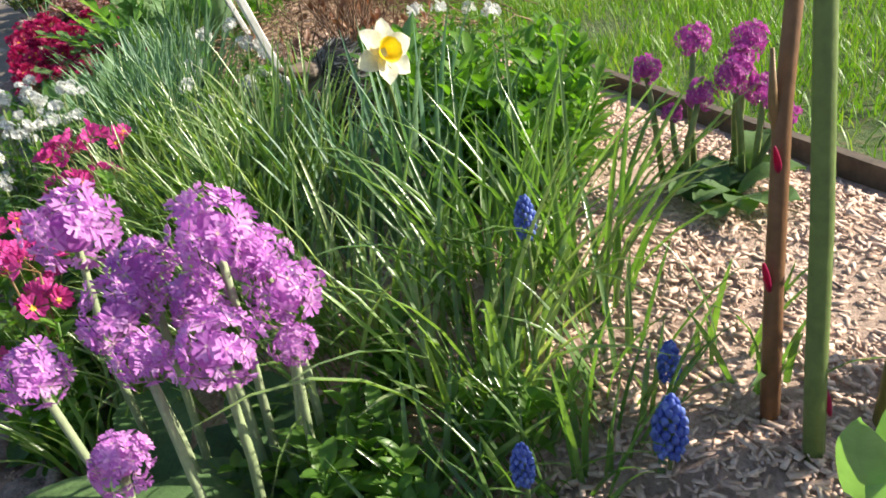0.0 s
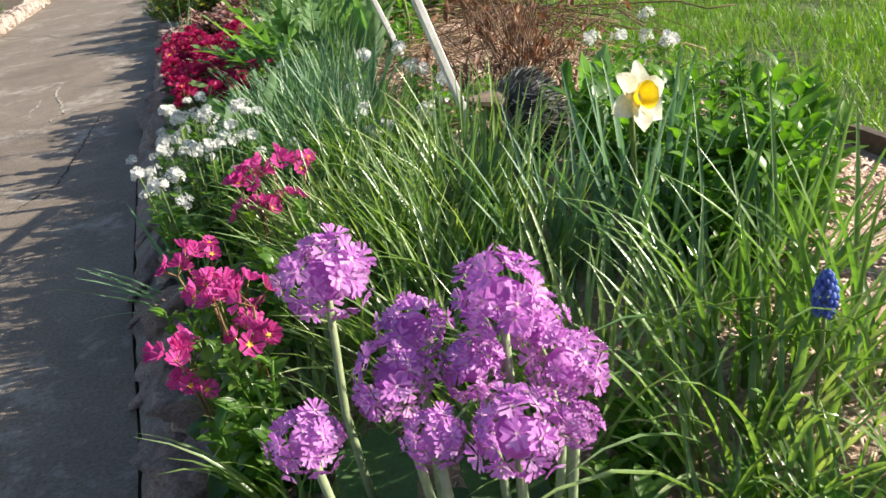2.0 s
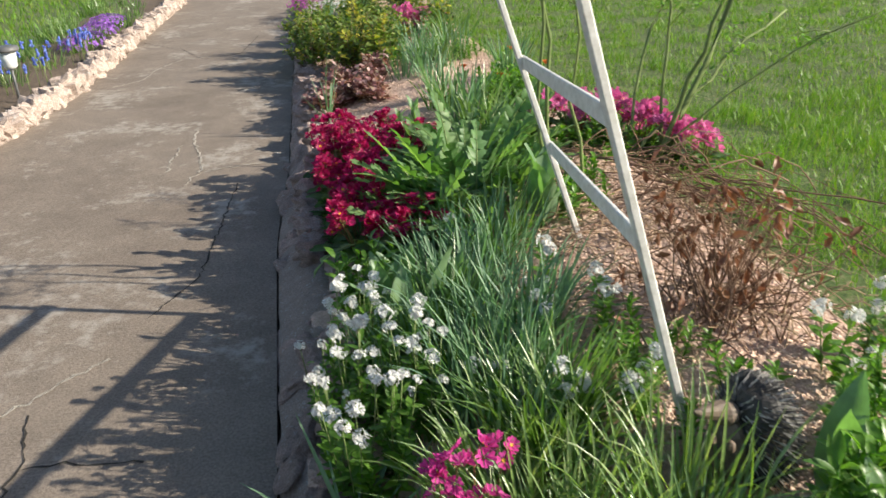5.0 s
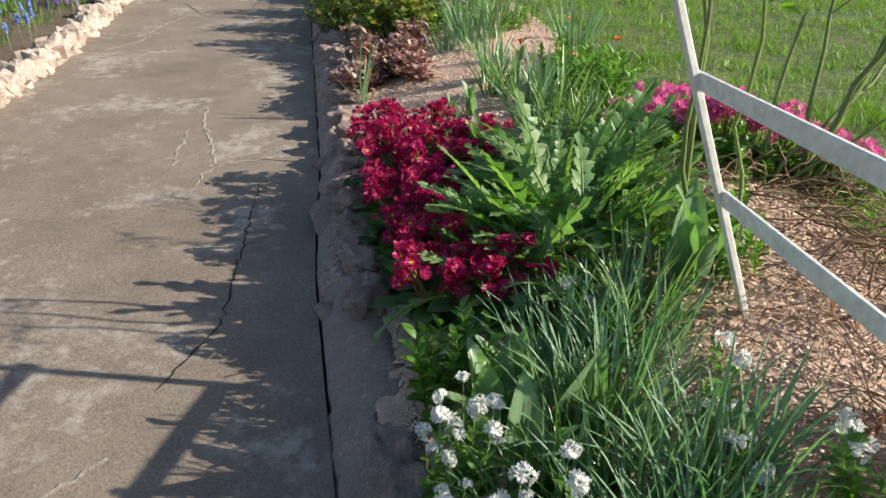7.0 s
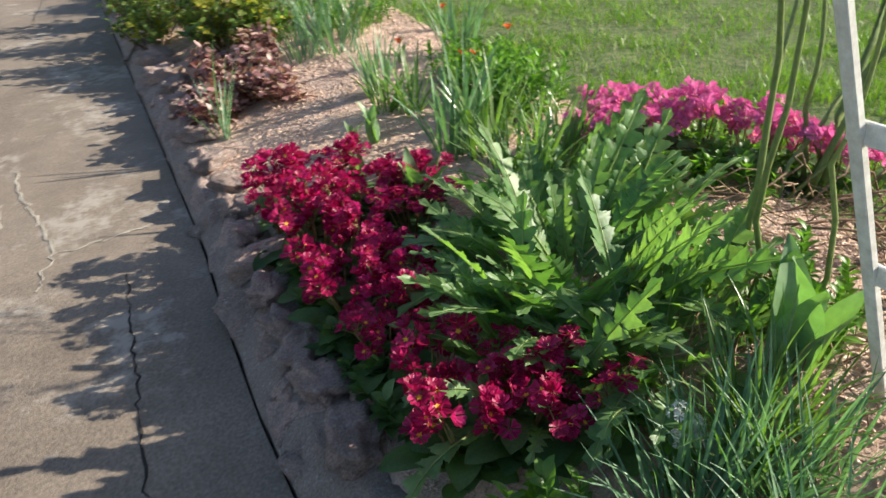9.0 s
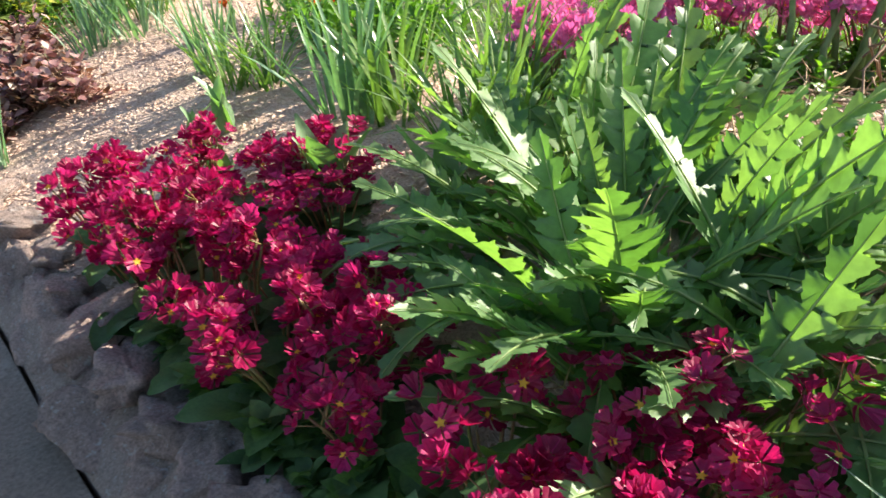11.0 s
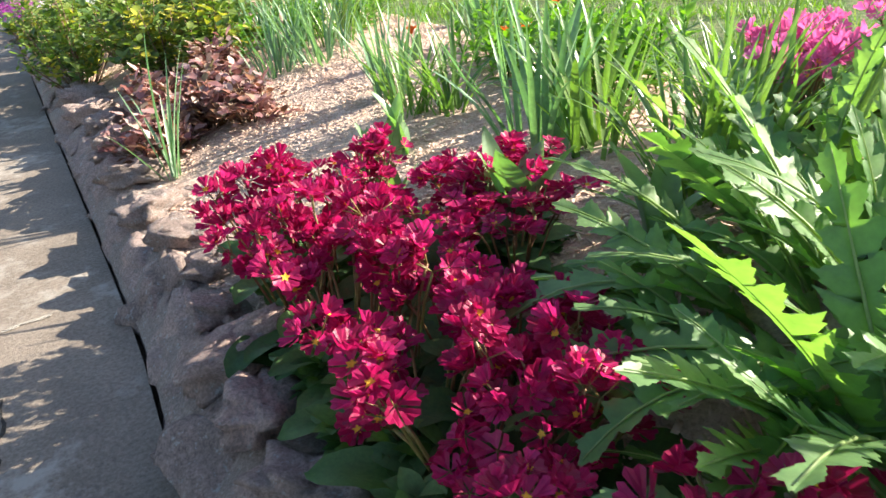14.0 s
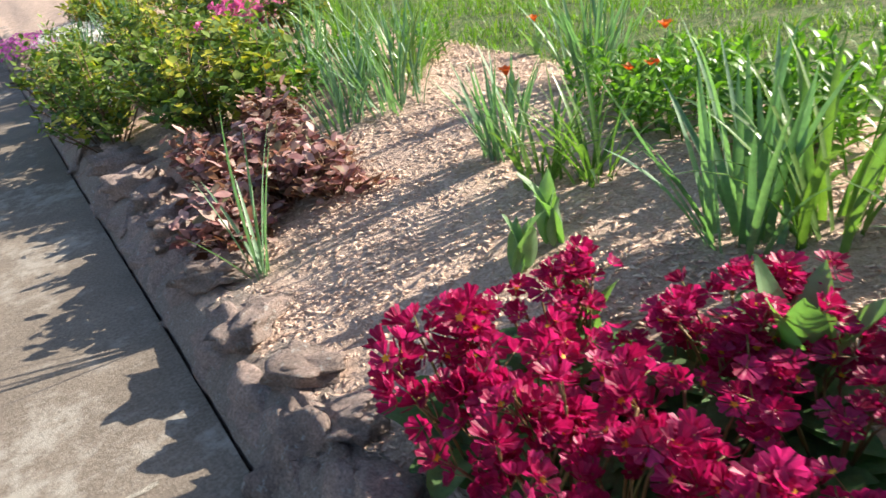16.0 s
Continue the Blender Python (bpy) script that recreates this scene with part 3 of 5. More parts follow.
# ---- things ----
def trellis():
    ob = holder("garden_trellis", "white painted wooden ladder trellis leaning over the bed", "trellis", 0.5, 2.6, 0.40)
    o = Vector((0.5, 2.6, 0.40))

    def bar(name, a, b, w, t, label=""):
        a, b = Vector(a) - o, Vector(b) - o
        d = b - a
        bm = bmesh.new()
        bmesh.ops.create_cube(bm, size=1)
        bmesh.ops.scale(bm, vec=(t, w, d.length), verts=bm.verts)
        bmesh.ops.bevel(bm, geom=bm.edges[:], offset=0.003, segments=1, affect="EDGES")
        me = bpy.data.meshes.new(name)
        bm.to_mesh(me)
        bm.free()
        me.materials.append(PAINT)
        side = Vector((0, 0, 1)) if abs(d.y) > abs(d.z) else Vector((0, 1, 0))
        z = d.normalized()
        x = side.cross(z).normalized()
        rot = Matrix((x, z.cross(x), z)).transposed().to_4x4()
        part(name, me, ob, Matrix.Translation((a + b) / 2) @ rot, label)

    bar("leg", (0.525, 2.19, 0.37), (0.143, 2.215, 1.65), 0.032, 0.02)
    bar("leg", (0.645, 3.36, 0.37), (0.235, 3.50, 1.62), 0.03, 0.02)
    for a, b in (((0.272, 2.205, 1.225), (0.423, 3.47, 1.09)), ((0.357, 2.20, 0.935), (0.521, 3.42, 0.775))):
        bar("rung", a, b, 0.045, 0.014)


def hedgehog():
    """Hedgehog figure: one mesh with a spiny back and a smooth face."""
    face = [moved(lump(0.030, 0.032, 0.028, 0.1, 5, 12, 9, 1.0), pose(0.515, 2.03, 0.575)),
            tube([(0.50, 2.03, 0.585), (0.463, 2.02, 0.592), (0.435, 2.012, 0.602), (0.425, 2.01, 0.606)], (0.026, 0.016, 0.009, 0.004), 10),
            moved(lump(0.055, 0.06, 0.10, 0.15, 8, 12, 8, 1.0), pose(0.525, 2.02, 0.47)),
            moved(lump(0.012, 0.012, 0.016, 0.1, 2, 8, 6, 1.0), pose(0.47, 2.0, 0.53)),
            moved(lump(0.012, 0.012, 0.016, 0.1, 3, 8, 6, 1.0), pose(0.50, 1.97, 0.53))]
    spines = [moved(lump(0.085, 0.115, 0.145, 0.12, 3, 18, 12, 1.0), pose(0.60, 2.05, 0.49))]
    for i in range(1100):
        k = (i + 0.5) / 1100
        z = 1 - 1.85 * k
        a = i * 2.39996
        r = math.sqrt(max(0, 1 - z * z))
        d = Vector((r * math.cos(a), r * math.sin(a), z))
        if d.x < -0.8 and d.z < 0.45:
            continue
        p = Vector((0.60 + 0.083 * d.x, 2.05 + 0.112 * d.y, 0.49 + 0.142 * d.z))
        tip = (d + Vector((0.7, 0, -0.5 + rng.uniform(-0.3, 0.3)))).normalized() * rng.uniform(0.018, 0.030)
        spines.append(tube([p, p + tip], (0.0030, 0.0008), 4))
    sv, sf = join(spines)
    fv, ff = join(face)
    V, F = join([(sv, sf), (fv, ff)])
    me = mesh("hedgehog_figure", V, F, SPINES)
    me.materials.append(STATUE)
    me.polygons.foreach_set("material_index", [0] * len(sf) + [1] * len(ff))
    tagged(new("hedgehog_figure", me), "dark spiny hedgehog garden figure with a smooth brown snout", "garden figure")


def solar_lamp():
    ob = holder("solar_garden_lamp", "grey solar stake lamp with a white diffuser", "lamp", -2.92, 7.95, float(left_soil(-2.92, 7.95)))
    part("stake", mesh("stake", *tube([(0, 0, -0.05), (0, 0, 0.36)], 0.012, 10), LAMPGREY, True), ob)
    part("diffuser", mesh("diffuser", *tube([(0, 0, 0.30), (0, 0, 0.32), (0, 0, 0.45)], (0.03, 0.055, 0.068), 16), LAMPGLASS, True), ob, label="white frosted diffuser")
    part("cap", mesh("cap", *tube([(0, 0, 0.45), (0, 0, 0.465), (0, 0, 0.49), (0, 0, 0.495)], (0.095, 0.1, 0.09, 0.06), 18), LAMPGREY, True), ob, label="dark grey solar cap")


trellis()
hedgehog()
solar_lamp()


def clump(name, label, x, y, n, radius, L, W, mat, lean=(0.05, 0.5), droop=(0.1, 0.9), seg=5, ground_z=None, fold=0.22, group="", twist=0.3, power=2.2):
    """A tuft of strap leaves that spring from one spot."""
    a = rng.uniform(0, 2 * math.pi, n)
    r = radius * np.sqrt(rng.uniform(0, 1, n))
    bx, by = r * np.cos(a), r * np.sin(a)
    z0 = float(soil(x, y)) if ground_z is None else ground_z
    bz = (soil(x + bx, y + by) if ground_z is None else np.full(n, z0)) - z0 - 0.01
    az = a + rng.normal(0, 0.7, n)
    V, Q = blades(np.stack([bx, by, bz], 1), az, rng.uniform(*L, n), rng.uniform(*lean, n), rng.uniform(*droop, n), rng.uniform(*W, n), seg, fold, power, twist)
    ob = new(name, bulk(name, V, Q, mat, True))
    ob.location = (x, y, z0)
    return tagged(ob, label, "plant", group)


LEAF_KINDS = {}


def leaf_kinds(mat, droops):
    key = (mat.name, droops)
    if key not in LEAF_KINDS:
        LEAF_KINDS[key] = []
        for d in np.linspace(*droops, 7):
            V, Q = blades([(0, 0, 0)], 0.0, 1.0, 0.0, d, 0.036, 6, 0.22, 2.2, 0.0)
            LEAF_KINDS[key].append(bulk("leaf", V, Q, mat, True))
    return LEAF_KINDS[key]


def tuft(name, label, x, y, n, radius, L, W, mat, lean=(0.03, 0.55), droop=(0.1, 0.9), group=""):
    """A plant of strap leaves, each leaf a part."""
    z0 = float(soil(x, y))
    ob = holder(name, label, "plant", x, y, z0, group=group)
    kinds = leaf_kinds(mat, droop)
    for i in range(n):
        a, r = rng.uniform(0, 2 * math.pi), radius * math.sqrt(rng.uniform(0, 1))
        bx, by, size = r * math.cos(a), r * math.sin(a), rng.uniform(*L)
        m = pose(bx, by, float(soil(x + bx, y + by)) - z0 - 0.01, 0, math.degrees(rng.uniform(*lean)), math.degrees(a) + rng.normal(0, 40))
        m = m @ pose(0, 0, 0, 0, 0, rng.normal(0, 25)) @ Matrix.Diagonal((size, size * rng.uniform(*W) / size / 0.036, size, 1))
        part("leaf", kinds[int(rng.integers(0, 7))], ob, m)
    return ob


def floret_head(R, n, fr, fill=-0.75):
    """A ball of small flowers: petals and eyes as two pieces."""
    fl, ey = [], []
    for i in range(n):
        z = 1 - (1 - fill) * (i + 0.5) / n
        a = i * 2.39996
        r = math.sqrt(max(0, 1 - z * z))
        d = np.array([r * math.cos(a), r * math.sin(a), z]) + rng.normal(0, 0.2, 3)
        d /= np.linalg.norm(d)
        m = facing(d + rng.normal(0, 0.18, 3), d * R * rng.uniform(0.74, 1.08), rng.uniform(0, 6))
        fl.append(moved(flower5(fr * rng.uniform(0.8, 1.2), 5, rng.uniform(0.1, 0.5), 0.74, 1.12), m))
        ey.append(moved(star(fr * 0.2, fr * 0.09), m))
    core = lump(R * 0.5, R * 0.5, R * 0.5, 0.2, n, 10, 7, 1.0)
    return join(fl + [core]), join(ey)


LILAC_HEADS = []
for s in range(4):
    (pv, pf), (ev, ef) = floret_head(0.043, 42 + 4 * s, 0.0142, -0.65)
    LILAC_HEADS.append((pv, pf, mesh("flower_head", pv, pf, LILAC), mesh("flower_centre", ev, ef, LILACEYE)))
PURPLE_HEADS = [(mesh("flower_head", pv, pf, PURPLE), e) for pv, pf, _, e in LILAC_HEADS]
PRIM_LEAVES = [mesh("leaf", bend(*[v], d, u), f, PRIMLEAF, True) for (v, f), d, u in ((broad_leaf(0.11, 0.05, 0.6, 0.2, 0.05, 0.03, 9, 4, 0.1), 1.0, 0.7), (broad_leaf(0.14, 0.055, 0.62, 0.25, 0.05, 0.03, 9, 4, 0.1), 1.2, 0.9), (broad_leaf(0.09, 0.045, 0.6, 0.15, 0.06, 0.035, 9, 4, 0.1), 0.8, 0.6))]


def drumstick(x, y, heads, lilac=True, leaves=10, z=None):
    z = float(soil(x, y)) if z is None else z
    lab = "drumstick primrose with round lilac flower balls on mealy stems" if lilac else "drumstick primrose with purple flower balls on slim stems"
    ob = holder("drumstick_primrose", lab, "flower", x, y, z, group="drumstick primroses")
    for i, (hx, hy, hz, dia) in enumerate(heads):
        p = Vector((hx - x, hy - y, hz - z))
        root = Vector((rng.normal(0, 0.02), rng.normal(0, 0.02), -0.01)) + Vector((p.x * 0.75, p.y * 0.75, 0))
        mid = root.lerp(p, 0.55) + Vector((rng.normal(0, 0.008), rng.normal(0, 0.008), 0))
        part("stem", mesh("stem", *tube([root, mid, p], (0.0065, 0.006, 0.005), 8), PALESTEM if lilac else STEMGREEN, True), ob)
        k = rng.integers(0, 4)
        data, eyes = (LILAC_HEADS[k][2], LILAC_HEADS[k][3]) if lilac else PURPLE_HEADS[k]
        head = part("flower_head", data, ob, facing((p - root).normalized(), p, rng.uniform(0, 6)) @ Matrix.Scale(dia / 0.1, 4))
        part("flower_centre", eyes, head, label="pale flower centres")
    for i in range(leaves):
        a = 360 * i / leaves + rng.uniform(-20, 20)
        part("leaf", PRIM_LEAVES[i % 3], ob, pose(rng.normal(0, 0.03), rng.normal(0, 0.03), 0.0, 0, 0, a) @ Matrix.Scale(rng.uniform(1.4, 2.3) if lilac else rng.uniform(0.9, 1.4), 4))
    return ob


drumstick(0.08, 0.90, [(0.091, 0.931, 0.686, 0.112), (0.052, 0.812, 0.603, 0.105), (0.151, 0.911, 0.589, 0.102), (0.139, 0.963, 0.622, 0.085), (0.052, 0.938, 0.604, 0.08), (0.139, 0.863, 0.544, 0.06)], leaves=18)
drumstick(-0.04, 0.98, [(-0.07, 1.15, 0.655, 0.135), (0.004, 0.998, 0.637, 0.092), (-0.039, 0.949, 0.609, 0.10), (-0.023, 0.848, 0.60, 0.07)], leaves=16)
drumstick(-0.14, 0.92, [(-0.145, 0.935, 0.575, 0.09), (-0.07, 0.764, 0.542, 0.07)], leaves=14)
drumstick(0.98, 1.03, [(0.997, 1.15, 0.69, 0.065), (1.10, 1.12, 0.675, 0.07), (0.93, 1.2, 0.64, 0.062), (0.971, 1.1, 0.605, 0.06), (1.03, 1.08, 0.63, 0.075), (1.07, 1.05, 0.60, 0.07), (1.09, 1.02, 0.56, 0.055), (0.95, 1.15, 0.565, 0.04), (1.06, 1.1, 0.65, 0.06)], False, 18)


def polyanthus(name, label, petal, n_umbel=5, spread_r=0.07, tall=(0.10, 0.17), fr=0.021, leaves=13, lsize=1.0, group=""):
    """A clump of primrose: crinkled leaves, forked stems, flat flowers with a yellow star."""
    ob = holder(name, label, "flower", group=group)
    kinds = []
    for k in range(3):
        v, f = flower5(fr, 5, 0.5 + 0.25 * k, 0.82, 1.25)
        kinds.append(mesh("flower", v, f, petal))
    eye = mesh("eye", *star(fr * 0.33, fr * 0.06), YELLOW)
    for u in range(n_umbel):
        stems = []
        a = rng.uniform(0, 2 * math.pi)
        r = spread_r * math.sqrt(rng.uniform(0, 1))
        top = Vector((r * math.cos(a), r * math.sin(a), rng.uniform(*tall)))
        stems.append(tube([(top.x * 0.3, top.y * 0.3, -0.01), tuple(top * 0.8), tuple(top)], 0.0025, 5))
        for q in range(rng.integers(3, 6)):
            d = Vector((rng.normal(0, 0.8), rng.normal(0, 0.8), rng.uniform(0.5, 1.3))).normalized()
            p = top + d * rng.uniform(1.2, 2.0) * fr
            stems.append(tube([tuple(top), tuple(p)], 0.0013, 4))
            fl = part("flower", kinds[rng.integers(0, 3)], ob, facing(d + Vector((rng.normal(0, 0.3), rng.normal(0, 0.3), 0.1)), p, rng.uniform(0, 6)) @ Matrix.Scale(rng.uniform(0.85, 1.15), 4))
            if rng.random() < 0.45:
                part("eye", eye, fl, label="small yellow star eye")
        part("stem", mesh("stem", *join(stems), REDSTEM, True), ob)
    for i in range(leaves):
        part("leaf", PRIM_LEAVES[i % 3], ob, pose(rng.normal(0, 0.025), rng.normal(0, 0.025), 0.0, 0, rng.uniform(-12, 5), 360 * i / leaves + rng.uniform(-25, 25)) @ Matrix.Scale(lsize * rng.uniform(0.8, 1.3), 4))
    return ob


def bed_of(things, places, tall=None):
    """Sets the built plants at their places: the first ones move there, the rest are copies."""
    for i, (x, y) in enumerate(places):
        m = pose(x, y, float(soil(x, y)), rng.uniform(-6, 6), rng.uniform(-6, 6), rng.uniform(0, 360)) @ Matrix.Scale(rng.uniform(0.9, 1.12), 4)
        if tall:
            m = m @ Matrix.Diagonal((1, 1, tall(x, y), 1))
        if i < len(things):
            things[i].matrix_basis = m
        else:
            copy_thing(things[i % len(things)], m)


red = [polyanthus("crimson_primrose", "crimson primrose clump with yellow-eyed flowers above crinkled leaves", CRIMSON, 11, 0.115, (0.15, 0.26), 0.0225, 18, 1.18, "crimson primroses") for _ in range(3)]
bed_of(red, [(-0.17, 5.16), (-0.02, 5.3), (-0.23, 4.92), (-0.06, 5.0), (0.09, 5.15), (-0.23, 5.36), (0.02, 5.42), (-0.23, 4.66), (-0.1, 4.75), (0.2, 5.0), (-0.23, 4.5), (-0.12, 4.55), (0.11, 4.89), (-0.23, 4.33), (-0.18, 4.06), (0.02, 3.93), (-0.18, 3.86), (-0.06, 3.82), (0.07, 3.75), (-0.1, 5.32), (0.16, 5.09), (-0.25, 5.19), (-0.23, 4.79), (-0.12, 4.42), (-0.24, 5.02), (-0.06, 4.64)], lambda x, y: float(np.clip(((0.44 if y < 4.4 else 0.43) - soil(x, y)) / 0.30, 0.55, 1.1)))
pink = [polyanthus("pink_primrose", "bright pink primrose with yellow-eyed flowers beside the kerb", PINK, 4, 0.08, (0.20, 0.33), 0.021, 10, 1.1, "pink primroses") for _ in range(2)]
bed_of(pink, [(-0.25, 1.82), (-0.12, 1.98), (-0.23, 1.62), (-0.20, 1.40), (-0.06, 2.06), (-0.27, 1.50)])
rosy = [polyanthus("rosy_primrose", "rosy pink primrose in a dense mound of flowers", ROSYPINK, 9, 0.10, (0.10, 0.20), 0.023, 10, 1.1, "rosy primroses") for _ in range(2)]
bed_of(rosy, [(0.98, 5.06), (1.14, 4.97), (1.07, 4.78), (1.24, 4.76), (1.18, 4.58), (1.33, 4.55), (1.31, 4.39), (1.45, 4.36), (1.46, 4.21), (1.55, 4.15), (0.92, 4.87), (0.46, 9.19), (0.61, 9.31), (0.76, 9.19)])


def arabis(n=7, tall=(0.26, 0.40)):
    ob = holder("white_rockcress", "white rock cress with flower clusters on thin stems", "flower", group="white rock cress")
    fl, _ = floret_head(0.015, 6, 0.0115, 0.1)
    data = mesh("flower_head", *fl, WHITE)
    leaf = []
    for i in range(n):
        a, r = rng.uniform(0, 6.28), rng.uniform(0.01, 0.11)
        p = Vector((r * math.cos(a), r * math.sin(a), rng.uniform(*tall)))
        part("stem", mesh("stem", *tube([(p.x * 0.3, p.y * 0.3, -0.01), (p.x * 0.8, p.y * 0.8, p.z * 0.6), tuple(p)], 0.0018, 5), STEMGREEN, True), ob)
        part("flower_head", data, ob, facing((p.x, p.y, 0.25), p, a) @ Matrix.Scale(rng.uniform(0.8, 1.45), 4))
        for q in range(16):
            s = rng.uniform(0.05, 0.85)
            b = broad_leaf(rng.uniform(0.03, 0.055), 0.018, 0.5, 0.2, 0, 0, 4, 2)
            leaf.append(moved(b, pose(p.x * (0.3 + 0.6 * s), p.y * (0.3 + 0.6 * s), p.z * s, 0, rng.uniform(-50, 10), rng.uniform(0, 360))))
    part("foliage", mesh("foliage", *join(leaf), SHOOTLEAF, True), ob)
    return ob


bed_of([arabis(), arabis(), arabis()], [(-0.38, 2.80), (-0.32, 2.95), (-0.24, 3.04), (-0.38, 2.60), (-0.28, 2.68), (-0.33, 2.42), (-0.22, 2.46), (-0.14, 2.74), (-0.10, 2.54)])
bed_of([arabis(5, (0.14, 0.24)), arabis(4, (0.10, 0.20))], [(0.24, 2.33), (0.10, 2.50), (0.44, 2.29), (0.33, 2.78), (0.46, 2.65), (0.98, 2.30), (1.14, 2.38), (0.36, 3.02), (0.12, 3.50)])

BROAD = []
for s in range(4):
    v, f = broad_leaf(0.30 + 0.02 * s, 0.088 + 0.010 * s, 0.42, 0.4, 0.05, 0.003, 11, 4)
    BROAD.append(mesh("leaf", bend(v, 0.15 + 0.13 * s, 1.45), f, TULIPLEAF, True))


def tulip(x, y, n=5, size=1.0, z=None, lean=0):
    ob = holder("tulip_leaves", "broad blue-green tulip leaves without a flower", "plant", x, y, (float(soil(x, y)) if z is None else z) - 0.01, rng.uniform(0, 360), "tulips")
    for i in range(n):
        part("leaf", BROAD[i % 4], ob, pose(rng.normal(0, 0.012), rng.normal(0, 0.012), 0, 0, rng.uniform(-6, 14) + lean, 360 * i / n + rng.uniform(-30, 30)) @ Matrix.Scale(size * rng.uniform(0.75, 1.1), 4))
    return ob


for x, y, n, s in ((-0.14, 3.20, 5, 1.15), (-0.05, 3.30, 4, 0.95), (0.04, 3.12, 5, 0.95), (-0.10, 3.02, 4, 0.95), (-0.2, 3.1, 3, 0.8), (0.53, 3.52, 5, 1.05), (0.20, 4.99, 5, 0.95), (0.10, 5.42, 3, 0.62), (0.31, 4.70, 4, 0.75), (0.30, 5.76, 5, 0.62), (0.18, 5.74, 4, 0.58), (0.575, 0.42, 2, 0.66), (0.66, 1.66, 2, 0.8), (0.70, 1.86, 2, 1.0)):
    tulip(x, y, n, s)

POPPY = []
for s in range(5):
    L = 0.30 + 0.03 * s
    v, f = lobed_leaf(L, 0.072 + 0.007 * s, 7 + s % 3)
    rv, rf = rib_of(L)
    d, u = (0.5, 1.1, 0.8, 1.5, 0.35)[s], (1.15, 1.1, 1.25, 0.9, 1.3)[s]
    allv = bend(np.concatenate([v, rv + (0, 0, 0.001)]), d, u)
    POPPY.append((mesh("leaf", allv[:len(v)], f, POPPYLEAF, True), mesh("midrib", allv[len(v):], rf, RIB, True)))


def poppy(x, y, n, reach, size):
    ob = holder("oriental_poppy", "large oriental poppy clump of hairy toothed leaves", "plant", x, y, float(soil(x, y)), group="poppies")
    for i in range(n):
        a, r = i * 137.5 + rng.uniform(-15, 15), reach * math.sqrt((i + 0.5) / n)
        px, py = r * math.cos(radians(a)) * 0.85, r * math.sin(radians(a))
        lf, rib = POPPY[int(rng.integers(0, 5))]
        tilt = 23 * (r / reach) ** 1.5 + rng.uniform(-10, 12)
        z = float(soil(x + px, y + py) - soil(x, y))
        m = pose(px, py, z - 0.01, 0, tilt, a + rng.uniform(-25, 25)) @ pose(0, 0, 0, rng.uniform(-25, 25)) @ Matrix.Scale(size * rng.uniform(0.65, 1.2), 4)
        leaf = part("leaf", lf, ob, m)
        part("midrib", rib, leaf, label="pale hairy midrib")
    return ob


poppy(0.34, 4.20, 130, 0.29, 1.10)
poppy(0.10, 4.04, 18, 0.17, 0.92)
poppy(0.34, 3.78, 34, 0.18, 1.08)
poppy(0.08, 3.88, 20, 0.14, 1.02)
poppy(0.48, 4.58, 26, 0.16, 0.98)

